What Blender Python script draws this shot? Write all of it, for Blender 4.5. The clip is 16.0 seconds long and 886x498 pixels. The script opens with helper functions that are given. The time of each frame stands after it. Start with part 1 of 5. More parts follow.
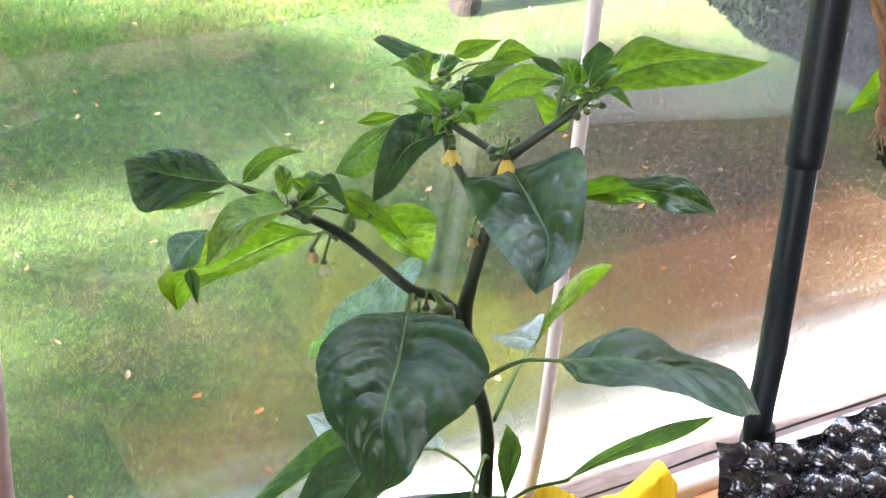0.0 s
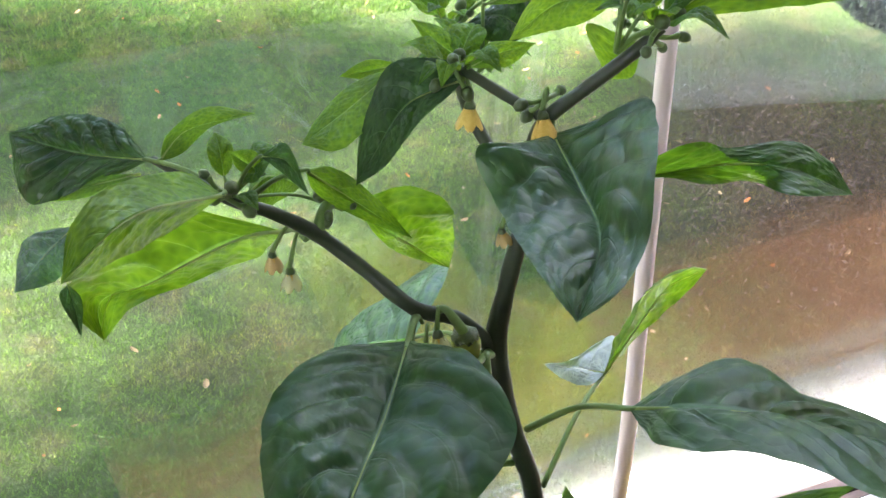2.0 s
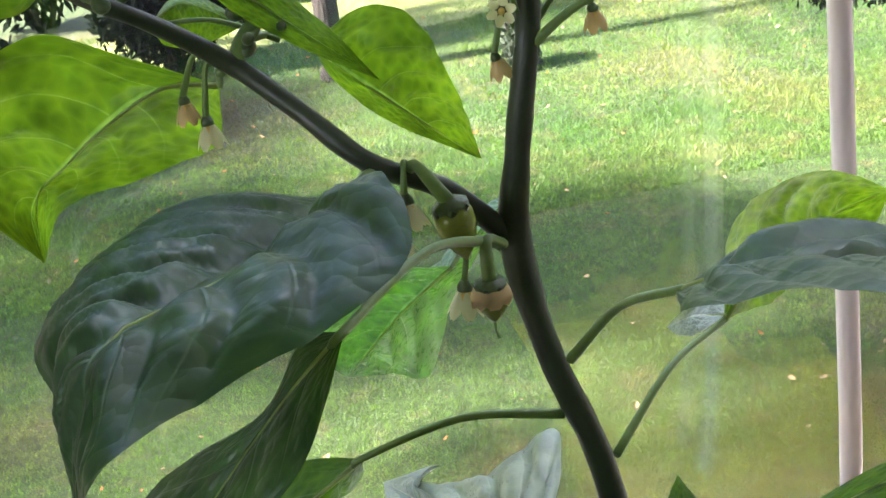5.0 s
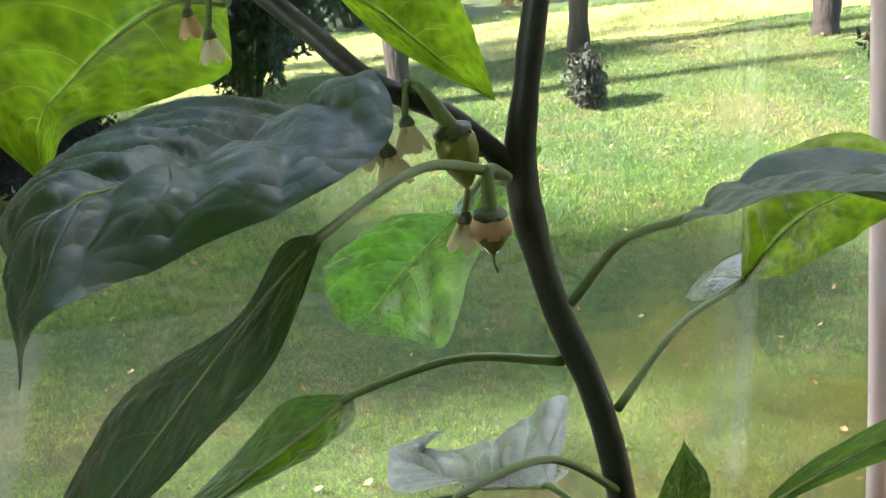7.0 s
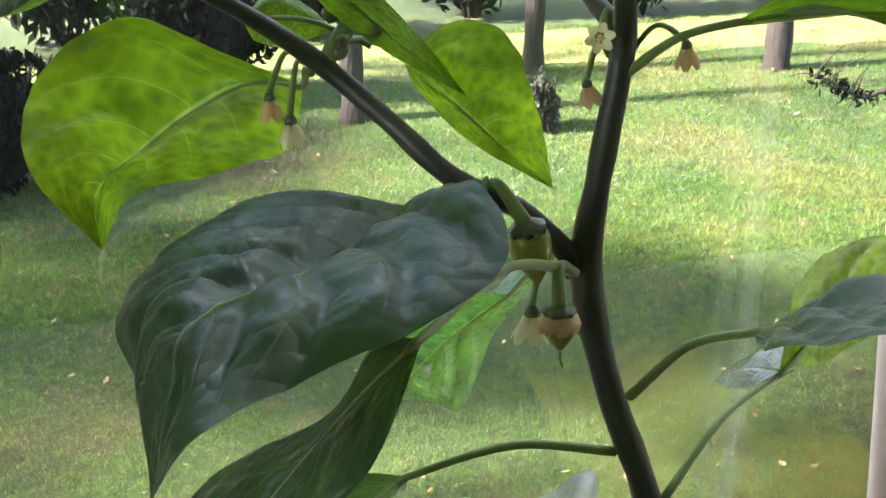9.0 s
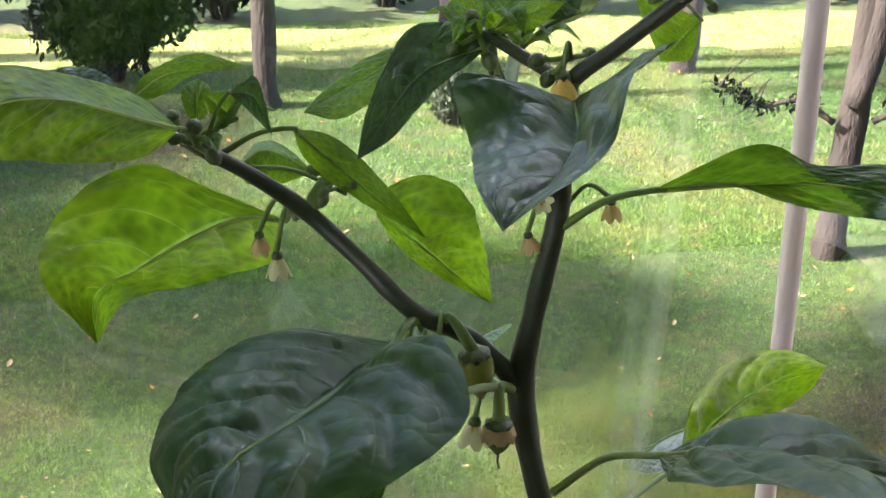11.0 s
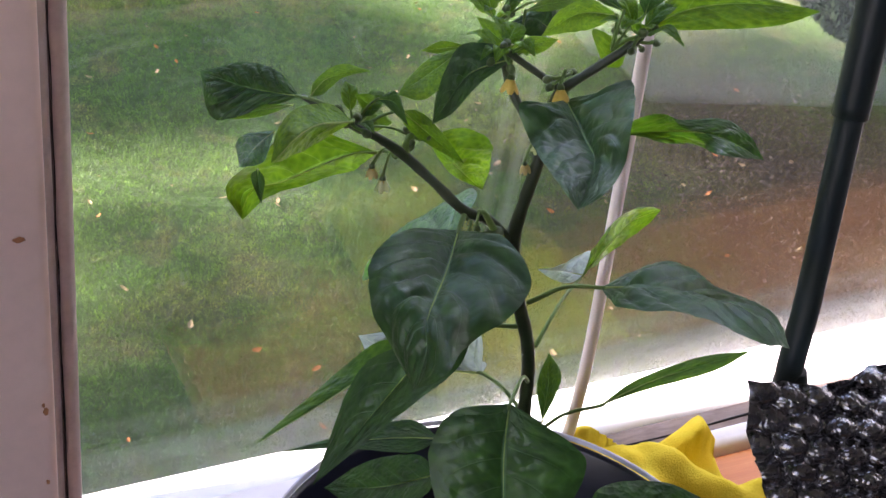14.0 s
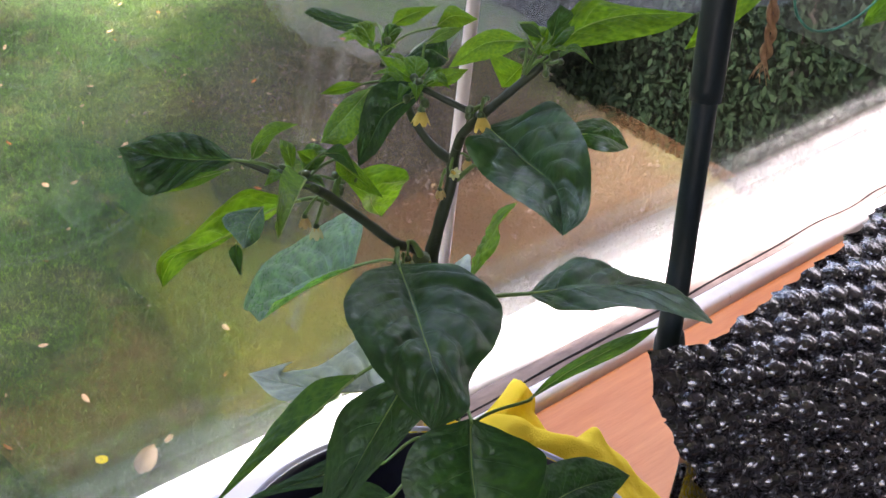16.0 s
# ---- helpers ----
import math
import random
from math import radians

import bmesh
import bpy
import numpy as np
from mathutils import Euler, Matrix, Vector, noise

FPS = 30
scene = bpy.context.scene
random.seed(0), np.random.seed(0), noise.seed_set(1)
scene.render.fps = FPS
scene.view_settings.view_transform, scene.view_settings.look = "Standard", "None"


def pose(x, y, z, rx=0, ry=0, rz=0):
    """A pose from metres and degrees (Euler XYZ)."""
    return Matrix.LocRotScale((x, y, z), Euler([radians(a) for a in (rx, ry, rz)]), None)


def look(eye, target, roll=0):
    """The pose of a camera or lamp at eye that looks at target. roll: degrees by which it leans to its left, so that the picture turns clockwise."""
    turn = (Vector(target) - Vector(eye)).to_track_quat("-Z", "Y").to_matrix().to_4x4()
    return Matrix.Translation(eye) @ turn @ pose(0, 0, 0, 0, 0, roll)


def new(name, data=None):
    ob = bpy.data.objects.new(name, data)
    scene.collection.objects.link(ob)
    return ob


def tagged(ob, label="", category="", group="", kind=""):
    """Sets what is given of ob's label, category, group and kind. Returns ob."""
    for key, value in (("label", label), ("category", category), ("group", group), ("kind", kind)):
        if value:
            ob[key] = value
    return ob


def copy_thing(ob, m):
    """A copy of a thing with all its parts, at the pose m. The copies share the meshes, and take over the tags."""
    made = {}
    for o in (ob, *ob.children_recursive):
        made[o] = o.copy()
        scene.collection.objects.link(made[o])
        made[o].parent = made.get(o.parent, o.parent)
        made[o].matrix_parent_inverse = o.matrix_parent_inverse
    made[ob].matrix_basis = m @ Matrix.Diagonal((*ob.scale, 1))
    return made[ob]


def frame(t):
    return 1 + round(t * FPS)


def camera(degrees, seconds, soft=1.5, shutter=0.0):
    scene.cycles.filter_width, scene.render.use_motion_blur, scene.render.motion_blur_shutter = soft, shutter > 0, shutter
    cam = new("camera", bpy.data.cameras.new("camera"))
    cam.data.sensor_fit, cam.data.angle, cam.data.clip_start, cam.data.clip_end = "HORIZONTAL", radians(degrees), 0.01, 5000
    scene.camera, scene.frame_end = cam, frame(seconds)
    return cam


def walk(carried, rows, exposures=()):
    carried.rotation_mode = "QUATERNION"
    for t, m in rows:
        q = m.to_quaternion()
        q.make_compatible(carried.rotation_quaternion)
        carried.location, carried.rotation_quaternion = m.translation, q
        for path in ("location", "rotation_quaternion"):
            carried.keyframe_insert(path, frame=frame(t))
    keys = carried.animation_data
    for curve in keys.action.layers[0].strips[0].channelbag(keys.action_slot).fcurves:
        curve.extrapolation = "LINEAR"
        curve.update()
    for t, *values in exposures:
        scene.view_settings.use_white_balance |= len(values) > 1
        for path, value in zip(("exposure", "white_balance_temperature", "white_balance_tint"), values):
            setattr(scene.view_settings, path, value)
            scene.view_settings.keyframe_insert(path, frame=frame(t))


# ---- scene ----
cam = camera(34.78, 16.0)
PATH = [
    (0.0, (-0.28925, -0.40652, 0.58683), (-0.08381, -0.08830, 0.34386), 6.24),
    (0.5, (-0.27851, -0.37648, 0.56963), (-0.07357, -0.05793, 0.32667), 5.86),
    (1.0, (-0.24055, -0.33858, 0.55438), (-0.04576, -0.01857, 0.30508), 4.32),
    (1.5, (-0.21022, -0.30770, 0.52941), (-0.02190, 0.01577, 0.27961), 3.40),
    (2.0, (-0.18671, -0.29439, 0.49475), (-0.01046, 0.03915, 0.24942), 2.79),
    (2.5, (-0.16498, -0.28119, 0.47115), (-0.00084, 0.05841, 0.22574), 2.09),
    (3.0, (-0.14361, -0.27249, 0.45031), (0.00517, 0.07408, 0.20483), 0.80),
    (3.5, (-0.12112, -0.26484, 0.42911), (0.00782, 0.09223, 0.18750), -1.18),
    (4.0, (-0.10066, -0.26374, 0.40492), (0.00651, 0.10955, 0.17761), -3.99),
    (4.2, (-0.09472, -0.26445, 0.39349), (0.00560, 0.11647, 0.17591), -5.14),
    (6.3, (-0.05749, -0.27603, 0.33627), (-0.00707, 0.13760, 0.16637), -7.00),
    (6.5, (-0.05817, -0.27402, 0.33431), (-0.00615, 0.13944, 0.16448), -6.67),
    (7.0, (-0.06398, -0.27197, 0.33302), (-0.00539, 0.13909, 0.15951), -5.37),
    (7.5, (-0.07262, -0.27008, 0.33575), (-0.00785, 0.13857, 0.15881), -3.72),
    (8.0, (-0.08025, -0.26843, 0.34004), (-0.01147, 0.13946, 0.16285), -2.69),
    (8.5, (-0.08689, -0.26500, 0.34675), (-0.01201, 0.14272, 0.17164), -2.17),
    (9.0, (-0.09013, -0.26650, 0.35270), (-0.01224, 0.14237, 0.18164), -1.66),
    (9.5, (-0.08994, -0.27115, 0.36322), (-0.01063, 0.13703, 0.19116), -1.02),
    (10.0, (-0.09180, -0.27716, 0.37613), (-0.00716, 0.12870, 0.20116), 0.02),
    (10.2, (-0.09386, -0.28028, 0.38144), (-0.00579, 0.12491, 0.20660), 0.43),
    (12.3, (-0.17629, -0.35729, 0.47787), (-0.03017, 0.01983, 0.28056), 4.25),
    (12.5, (-0.19118, -0.36697, 0.49361), (-0.03936, 0.00449, 0.28997), 4.73),
    (13.0, (-0.23974, -0.39480, 0.53431), (-0.07192, -0.03942, 0.31512), 6.14),
    (13.5, (-0.28299, -0.42456, 0.56649), (-0.10208, -0.08625, 0.33129), 7.42),
    (14.0, (-0.30165, -0.44475, 0.58270), (-0.11585, -0.11996, 0.33272), 8.20),
    (14.5, (-0.30476, -0.46156, 0.59629), (-0.11893, -0.14886, 0.33135), 8.54),
    (15.0, (-0.30825, -0.46523, 0.59905), (-0.11587, -0.16250, 0.32730), 8.15),
    (15.5, (-0.34411, -0.42423, 0.60500), (-0.11888, -0.13463, 0.34440), 8.05),
    (15.8, (-0.39070, -0.38505, 0.60519), (-0.12415, -0.11174, 0.36696), 6.73),
    (16.0, (-0.42844, -0.35504, 0.60443), (-0.14140, -0.11112, 0.35823), 9.74),
]
EXPOSURES = [(0.0, 3.98, 6500, 26), (2.0, 3.70, 6500, 24), (4.2, 3.45, 6500, 22), (6.3, 3.20, 6750, 25), (10.2, 3.15, 6800, 26), (12.5, 3.02, 6750, 25),
             (14.0, 3.08, 6500, 32), (15.0, 3.38, 6500, 32), (16.0, 3.05, 6500, 30)]
walk(cam, [(t, look(e, a, r)) for t, e, a, r in PATH], EXPOSURES)

# ---- world and sun ----
SUN_FROM = Vector((-0.80, 0.055, 0.62)).normalized()
world = bpy.data.worlds.new("sky")
scene.world = world
world.use_nodes = True
wn = world.node_tree
sky = wn.nodes.new("ShaderNodeTexSky")
sky.sky_type = "NISHITA"
sky.sun_disc = False
sky.dust_density = 1.8
sky.ozone_density = 1.2
sky.sun_elevation = math.asin(SUN_FROM.z)
sky.sun_rotation = math.atan2(SUN_FROM.x, SUN_FROM.y)
wn.links.new(sky.outputs["Color"], wn.nodes["Background"].inputs["Color"])
wn.nodes["Background"].inputs["Strength"].default_value = 0.115
sun_data = bpy.data.lights.new("sun", "SUN")
sun_data.energy = 5.0
sun_data.angle = radians(2.5)
sun_data.color = (1.0, 0.95, 0.86)
sun = new("sun", sun_data)
sun.matrix_world = look(SUN_FROM * 30, (0, 0, 0))

# area lamp added inside the glass, above the view, in place of open sky
fill_light = bpy.data.lights.new("sky_fill", "AREA")
fill_light.shape = "RECTANGLE"
fill_light.size, fill_light.size_y = 2.4, 0.45
fill_light.energy = 2.1
fill_light.color = (0.95, 0.97, 1.0)
window_fill_lamp = new("window_fill_lamp", fill_light)
window_fill_lamp.matrix_world = look((1.1, 0.165, 0.95), (0.75, -0.30, 0.2))

# ---- materials ----
def material(name):
    m = bpy.data.materials.new(name)
    m.use_nodes = True
    nt = m.node_tree
    b = nt.nodes["Principled BSDF"]
    return m, nt, b


def node(nt, kind, **values):
    n = nt.nodes.new(kind)
    for k, v in values.items():
        n.inputs[k].default_value = v
    return n


def math_node(nt, op, a, b=None, clamp=False):
    n = nt.nodes.new("ShaderNodeMath")
    n.operation = op
    n.use_clamp = clamp
    for i, v in enumerate((a, b)):
        if v is None:
            continue
        if isinstance(v, (int, float)):
            n.inputs[i].default_value = v
        else:
            nt.links.new(v, n.inputs[i])
    return n.outputs[0]


def mix_colour(nt, fac, a, b, blend="MIX"):
    n = nt.nodes.new("ShaderNodeMix")
    n.data_type = "RGBA"
    n.blend_type = blend
    for i, v in ((0, fac), (6, a), (7, b)):
        if isinstance(v, (int, float)):
            n.inputs[i].default_value = v
        elif isinstance(v, tuple):
            n.inputs[i].default_value = (*v, 1)
        else:
            nt.links.new(v, n.inputs[i])
    return n.outputs[2]


def object_noise(nt, scale, detail=4.0, rough=0.55, stretch=None):
    co = nt.nodes.new("ShaderNodeTexCoord")
    n = nt.nodes.new("ShaderNodeTexNoise")
    n.inputs["Scale"].default_value = scale
    n.inputs["Detail"].default_value = detail
    n.inputs["Roughness"].default_value = rough
    if stretch:
        mp = nt.nodes.new("ShaderNodeMapping")
        mp.inputs["Scale"].default_value = stretch
        nt.links.new(co.outputs["Object"], mp.inputs["Vector"])
        nt.links.new(mp.outputs["Vector"], n.inputs["Vector"])
    else:
        nt.links.new(co.outputs["Object"], n.inputs["Vector"])
    return n.outputs["Fac"]


def ramp(nt, fac, stops):
    n = nt.nodes.new("ShaderNodeValToRGB")
    els = n.color_ramp.elements
    while len(els) < len(stops):
        els.new(0.5)
    for e, (p, c) in zip(els, stops):
        e.position = p
        e.color = (*c, 1) if isinstance(c, tuple) else (c, c, c, 1)
    nt.links.new(fac, n.inputs["Fac"])
    return n.outputs["Color"]


def bump(nt, b, height, strength, distance):
    n = nt.nodes.new("ShaderNodeBump")
    n.inputs["Strength"].default_value = strength
    n.inputs["Distance"].default_value = distance
    nt.links.new(height, n.inputs["Height"])
    nt.links.new(n.outputs["Normal"], b.inputs["Normal"])
    return n


def surface(name, low, high, scale, rough=(0.4, 0.6), metal=0.0, relief=0.3, depth=0.001, fine=8.0, stretch=None):
    """A worn surface: colour drifts between two tones at one scale, with finer grain and relief."""
    m, nt, b = material(name)
    big = object_noise(nt, scale, 4, 0.6, stretch)
    small = object_noise(nt, scale * fine, 3, 0.6, stretch)
    both = math_node(nt, "ADD", math_node(nt, "MULTIPLY", big, 0.65), math_node(nt, "MULTIPLY", small, 0.35))
    nt.links.new(ramp(nt, both, [(0.3, low), (0.7, high)]), b.inputs["Base Color"])
    nt.links.new(ramp(nt, small, [(0.3, rough[0]), (0.7, rough[1])]), b.inputs["Roughness"])
    b.inputs["Metallic"].default_value = metal
    bump(nt, b, small, relief, depth)
    return m


def leaf_material(name, dark, pale, glow, share, gloss):
    """Leaf: ribs from the blade's own coordinates, mottled green, light passing through."""
    m, nt, b = material(name)
    uv = nt.nodes.new("ShaderNodeUVMap")
    uv.uv_map = "blade"
    sep = nt.nodes.new("ShaderNodeSeparateXYZ")
    nt.links.new(uv.outputs["UV"], sep.inputs[0])
    u, v = sep.outputs["X"], sep.outputs["Y"]
    signed = math_node(nt, "SUBTRACT", math_node(nt, "MULTIPLY", v, 2.0), 1.0)
    side = math_node(nt, "ABSOLUTE", signed)
    stagger = math_node(nt, "MULTIPLY", math_node(nt, "GREATER_THAN", signed, 0.0), 0.45)
    w = math_node(nt, "SUBTRACT", u, math_node(nt, "MULTIPLY", math_node(nt, "POWER", side, 1.35), 0.26))
    w = math_node(nt, "ADD", math_node(nt, "MULTIPLY", w, 6.5), stagger)
    gap = math_node(nt, "ABSOLUTE", math_node(nt, "SUBTRACT", math_node(nt, "FRACT", w), 0.5))
    rib = math_node(nt, "MULTIPLY", math_node(nt, "SUBTRACT", gap, 0.462), 26.0, True)
    fade = math_node(nt, "SUBTRACT", 1.0, side)
    rib = math_node(nt, "MULTIPLY", rib, fade)
    mid_wide = math_node(nt, "ADD", 0.018, math_node(nt, "MULTIPLY", math_node(nt, "SUBTRACT", 1.0, u), 0.040))
    mid = math_node(nt, "MULTIPLY", math_node(nt, "SUBTRACT", mid_wide, side), 40.0, True)
    veins = math_node(nt, "MAXIMUM", math_node(nt, "MULTIPLY", rib, 0.55), mid)
    mott = object_noise(nt, 70.0, 3, 0.5)
    fine = object_noise(nt, 420.0, 3, 0.6)
    body = ramp(nt, mott, [(0.3, dark), (0.72, pale)])
    rib_tone = tuple(min(1.0, c * 1.8 + 0.06) for c in pale)
    base = mix_colour(nt, math_node(nt, "MULTIPLY", veins, 0.75), body, rib_tone)
    nt.links.new(base, b.inputs["Base Color"])
    nt.links.new(ramp(nt, fine, [(0.3, gloss - 0.06), (0.7, gloss + 0.10)]), b.inputs["Roughness"])
    b.inputs["Specular IOR Level"].default_value = 0.42
    b.inputs["Specular Tint"].default_value = (0.93, 0.98, 0.88, 1)
    tr = nt.nodes.new("ShaderNodeBsdfTranslucent")
    glow_dark = tuple(c * 0.45 for c in glow)
    shine = ramp(nt, mott, [(0.34, glow_dark), (0.66, glow)])
    shine = mix_colour(nt, math_node(nt, "MULTIPLY", veins, 0.7), shine, tuple(min(1.0, c * 1.15 + 0.10) for c in glow))
    cells = nt.nodes.new("ShaderNodeTexVoronoi")
    spread = nt.nodes.new("ShaderNodeMapping")
    spread.inputs["Scale"].default_value = (24, 13, 1)
    nt.links.new(uv.outputs["UV"], spread.inputs["Vector"])
    wave = nt.nodes.new("ShaderNodeTexNoise")
    wave.inputs["Scale"].default_value = 0.6
    nt.links.new(spread.outputs["Vector"], wave.inputs["Vector"])
    moved = nt.nodes.new("ShaderNodeVectorMath")
    nt.links.new(spread.outputs["Vector"], moved.inputs[0])
    nt.links.new(wave.outputs["Color"], moved.inputs[1])
    nt.links.new(moved.outputs[0], cells.inputs["Vector"])
    cells.inputs["Scale"].default_value = 1.0
    net = ramp(nt, cells.outputs["Distance"], [(0.12, (0.55, 0.62, 0.45)), (0.5, (1.0, 1.0, 1.0)), (0.85, (1.45, 1.30, 1.4))])
    nt.links.new(mix_colour(nt, 1.0, shine, net, "MULTIPLY"), tr.inputs["Color"])
    height = math_node(nt, "ADD", math_node(nt, "MULTIPLY", veins, -0.9), math_node(nt, "MULTIPLY", cells.outputs["Distance"], -0.9))
    bump(nt, b, height, 0.55, 0.0011)
    mx = nt.nodes.new("ShaderNodeMixShader")
    mx.inputs[0].default_value = share
    nt.links.new(b.outputs[0], mx.inputs[1])
    nt.links.new(tr.outputs[0], mx.inputs[2])
    nt.links.new(mx.outputs[0], nt.nodes["Material Output"].inputs["Surface"])
    return m


# lighter greens are for young leaves; on backlit ones they carry the light
leaf_dark = leaf_material("leaf_mature", (0.010, 0.047, 0.014), (0.020, 0.076, 0.020), (0.12, 0.34, 0.015), 0.15, 0.39)
leaf_mid = leaf_material("leaf_middle", (0.026, 0.104, 0.016), (0.044, 0.145, 0.022), (0.22, 0.50, 0.015), 0.34, 0.38)
leaf_light = leaf_material("leaf_young_backlit", (0.060, 0.180, 0.018), (0.100, 0.260, 0.032), (0.28, 0.54, 0.012), 0.46, 0.36)
# pale bases stand in for the sky's white sheen on these leaves
leaf_sheen = leaf_material("leaf_sheen", (0.38, 0.47, 0.45), (0.52, 0.61, 0.58), (0.45, 0.70, 0.10), 0.22, 0.30)
leaf_half_sheen = leaf_material("leaf_half_sheen", (0.12, 0.23, 0.17), (0.19, 0.32, 0.25), (0.13, 0.45, 0.006), 0.45, 0.28)
stem_mat = surface("stem_green", (0.012, 0.024, 0.009), (0.034, 0.056, 0.018), 60, (0.4, 0.6), 0, 0.4, 0.0005)
twig_mat = surface("twig_green", (0.075, 0.160, 0.028), (0.145, 0.260, 0.055), 80, (0.4, 0.55), 0, 0.3, 0.0004)
rib_mat = leaf_material("leaf_rib", (0.26, 0.38, 0.13), (0.34, 0.47, 0.19), (0.62, 0.78, 0.20), 0.55, 0.4)
anther_mat = surface("anther_yellow", (0.62, 0.42, 0.05), (0.80, 0.62, 0.15), 300, (0.5, 0.7), 0, 0.3, 0.0003)
bud_mat = surface("bud_green", (0.035, 0.070, 0.020), (0.080, 0.140, 0.035), 150, (0.35, 0.5))
fruit_mat = surface("fruit_green", (0.11, 0.17, 0.02), (0.22, 0.28, 0.04), 120, (0.18, 0.28), 0, 0.15, 0.0002)
pot_mat = surface("pot_navy", (0.005, 0.006, 0.013), (0.012, 0.014, 0.028), 30, (0.28, 0.42), 0, 0.15, 0.0004)
rim_mat = surface("pot_rim", (0.46, 0.47, 0.54), (0.56, 0.57, 0.64), 12, (0.30, 0.36), 0.0, 0.0, 0.0001)
liner_mat = surface("liner_black", (0.005, 0.005, 0.006), (0.012, 0.012, 0.014), 40, (0.22, 0.32), 0, 0.05, 0.0002)
soil_mat = surface("soil", (0.006, 0.004, 0.003), (0.030, 0.019, 0.013), 90, (0.8, 0.95), 0, 1.0, 0.003, 5)
perlite_mat = surface("perlite", (0.55, 0.53, 0.50), (0.80, 0.78, 0.74), 300, (0.7, 0.9))
chip_mat = surface("bark_chip", (0.012, 0.007, 0.005), (0.085, 0.048, 0.032), 120, (0.7, 0.9), 0, 0.8, 0.001)
table_mat = surface("varnished_pine", (0.62, 0.20, 0.060), (0.80, 0.33, 0.12), 7, (0.30, 0.45), 0, 0.25, 0.0006, 9, (1, 14, 1))
dark_table_mat = surface("dark_stained_wood", (0.020, 0.014, 0.010), (0.045, 0.032, 0.024), 7, (0.40, 0.55), 0, 0.25, 0.0006, 9, (1, 14, 1))
cloth_mat = surface("yellow_cloth", (0.90, 0.66, 0.02), (0.96, 0.78, 0.05), 25, (0.85, 0.95), 0, 0.9, 0.0012, 30)
cloth_nodes = cloth_mat.node_tree
cloth_glow = cloth_nodes.nodes.new("ShaderNodeBsdfTranslucent")
cloth_glow.inputs["Color"].default_value = (0.95, 0.74, 0.03, 1)
cloth_mix = cloth_nodes.nodes.new("ShaderNodeMixShader")
cloth_mix.inputs[0].default_value = 0.25
cloth_nodes.links.new(cloth_nodes.nodes["Principled BSDF"].outputs[0], cloth_mix.inputs[1])
cloth_nodes.links.new(cloth_glow.outputs[0], cloth_mix.inputs[2])
cloth_nodes.links.new(cloth_mix.outputs[0], cloth_nodes.nodes["Material Output"].inputs["Surface"])
wire_mat = surface("cord_white", (0.82, 0.74, 0.72), (0.88, 0.81, 0.79), 20, (0.35, 0.5), 0, 0.1, 0.0003, stretch=(1, 1, 0.1))
pole_mat = surface("pole_dark", (0.006, 0.012, 0.014), (0.016, 0.026, 0.028), 25, (0.38, 0.5), 0, 0.15, 0.0003, stretch=(1, 1, 0.15))
wrap_mat = surface("black_film", (0.008, 0.008, 0.011), (0.018, 0.018, 0.024), 60, (0.20, 0.32), 0, 0.10, 0.0004)
wrap_mat.node_tree.nodes["Principled BSDF"].inputs["Specular IOR Level"].default_value = 1.0
wrap_mat.node_tree.nodes["Principled BSDF"].inputs["IOR"].default_value = 1.52
wrap_mat.node_tree.nodes["Principled BSDF"].inputs["Coat Weight"].default_value = 0.8
wrap_mat.node_tree.nodes["Principled BSDF"].inputs["Coat Roughness"].default_value = 0.16
pole_mat.node_tree.nodes["Principled BSDF"].inputs["Specular IOR Level"].default_value = 0.28
twine_mat = surface("jute", (0.22, 0.11, 0.05), (0.42, 0.25, 0.12), 200, (0.85, 0.95), 0, 0.9, 0.001)
green_wire_mat = surface("green_wire", (0.02, 0.16, 0.11), (0.05, 0.28, 0.20), 80, (0.35, 0.5))
wall_mat = surface("wall_paint", (0.46, 0.44, 0.42), (0.54, 0.52, 0.50), 3, (0.7, 0.85), 0, 0.15, 0.001)
dim_mat = surface("dim_wall", (0.10, 0.105, 0.12), (0.15, 0.155, 0.17), 3, (0.7, 0.85), 0, 0.15, 0.001)
floor_mat = surface("floor_boards", (0.05, 0.034, 0.024), (0.085, 0.06, 0.042), 4, (0.4, 0.55), 0, 0.2, 0.001, 8, (1, 8, 1))
ceiling_mat = surface("ceiling_paint", (0.74, 0.72, 0.70), (0.82, 0.80, 0.78), 3, (0.8, 0.9), 0, 0.1, 0.001)
bark_mat = surface("bark", (0.014, 0.011, 0.009), (0.050, 0.040, 0.033), 14, (0.8, 0.95), 0, 1.0, 0.012, 5, (1, 1, 0.3))
sunlit_strip_mat = surface("sunlit_grass", (0.15, 0.20, 0.05), (0.34, 0.34, 0.13), 9, (0.85, 0.95), 0, 0.8, 0.01)


def flaking_paint(name, low, high, wood, amount, dirt=0.72):
    """Old paint with cracks and chips that show the wood."""
    m, nt, b = material(name)
    tone = ramp(nt, object_noise(nt, 6, 4, 0.6), [(0.3, low), (0.7, high)])
    chips = object_noise(nt, 38, 5, 0.62, (1, 1, 0.35))
    mask = ramp(nt, chips, [(amount, 0.0), (amount + 0.03, 1.0)])
    grime = ramp(nt, object_noise(nt, 90, 4, 0.7), [(0.35, dirt), (0.6, 1.0)])
    tone = mix_colour(nt, 1.0, tone, grime, "MULTIPLY")
    nt.links.new(mix_colour(nt, mask, tone, wood), b.inputs["Base Color"])
    b.inputs["Roughness"].default_value = 0.5
    bump(nt, b, mask, -0.5, 0.0006)
    return m


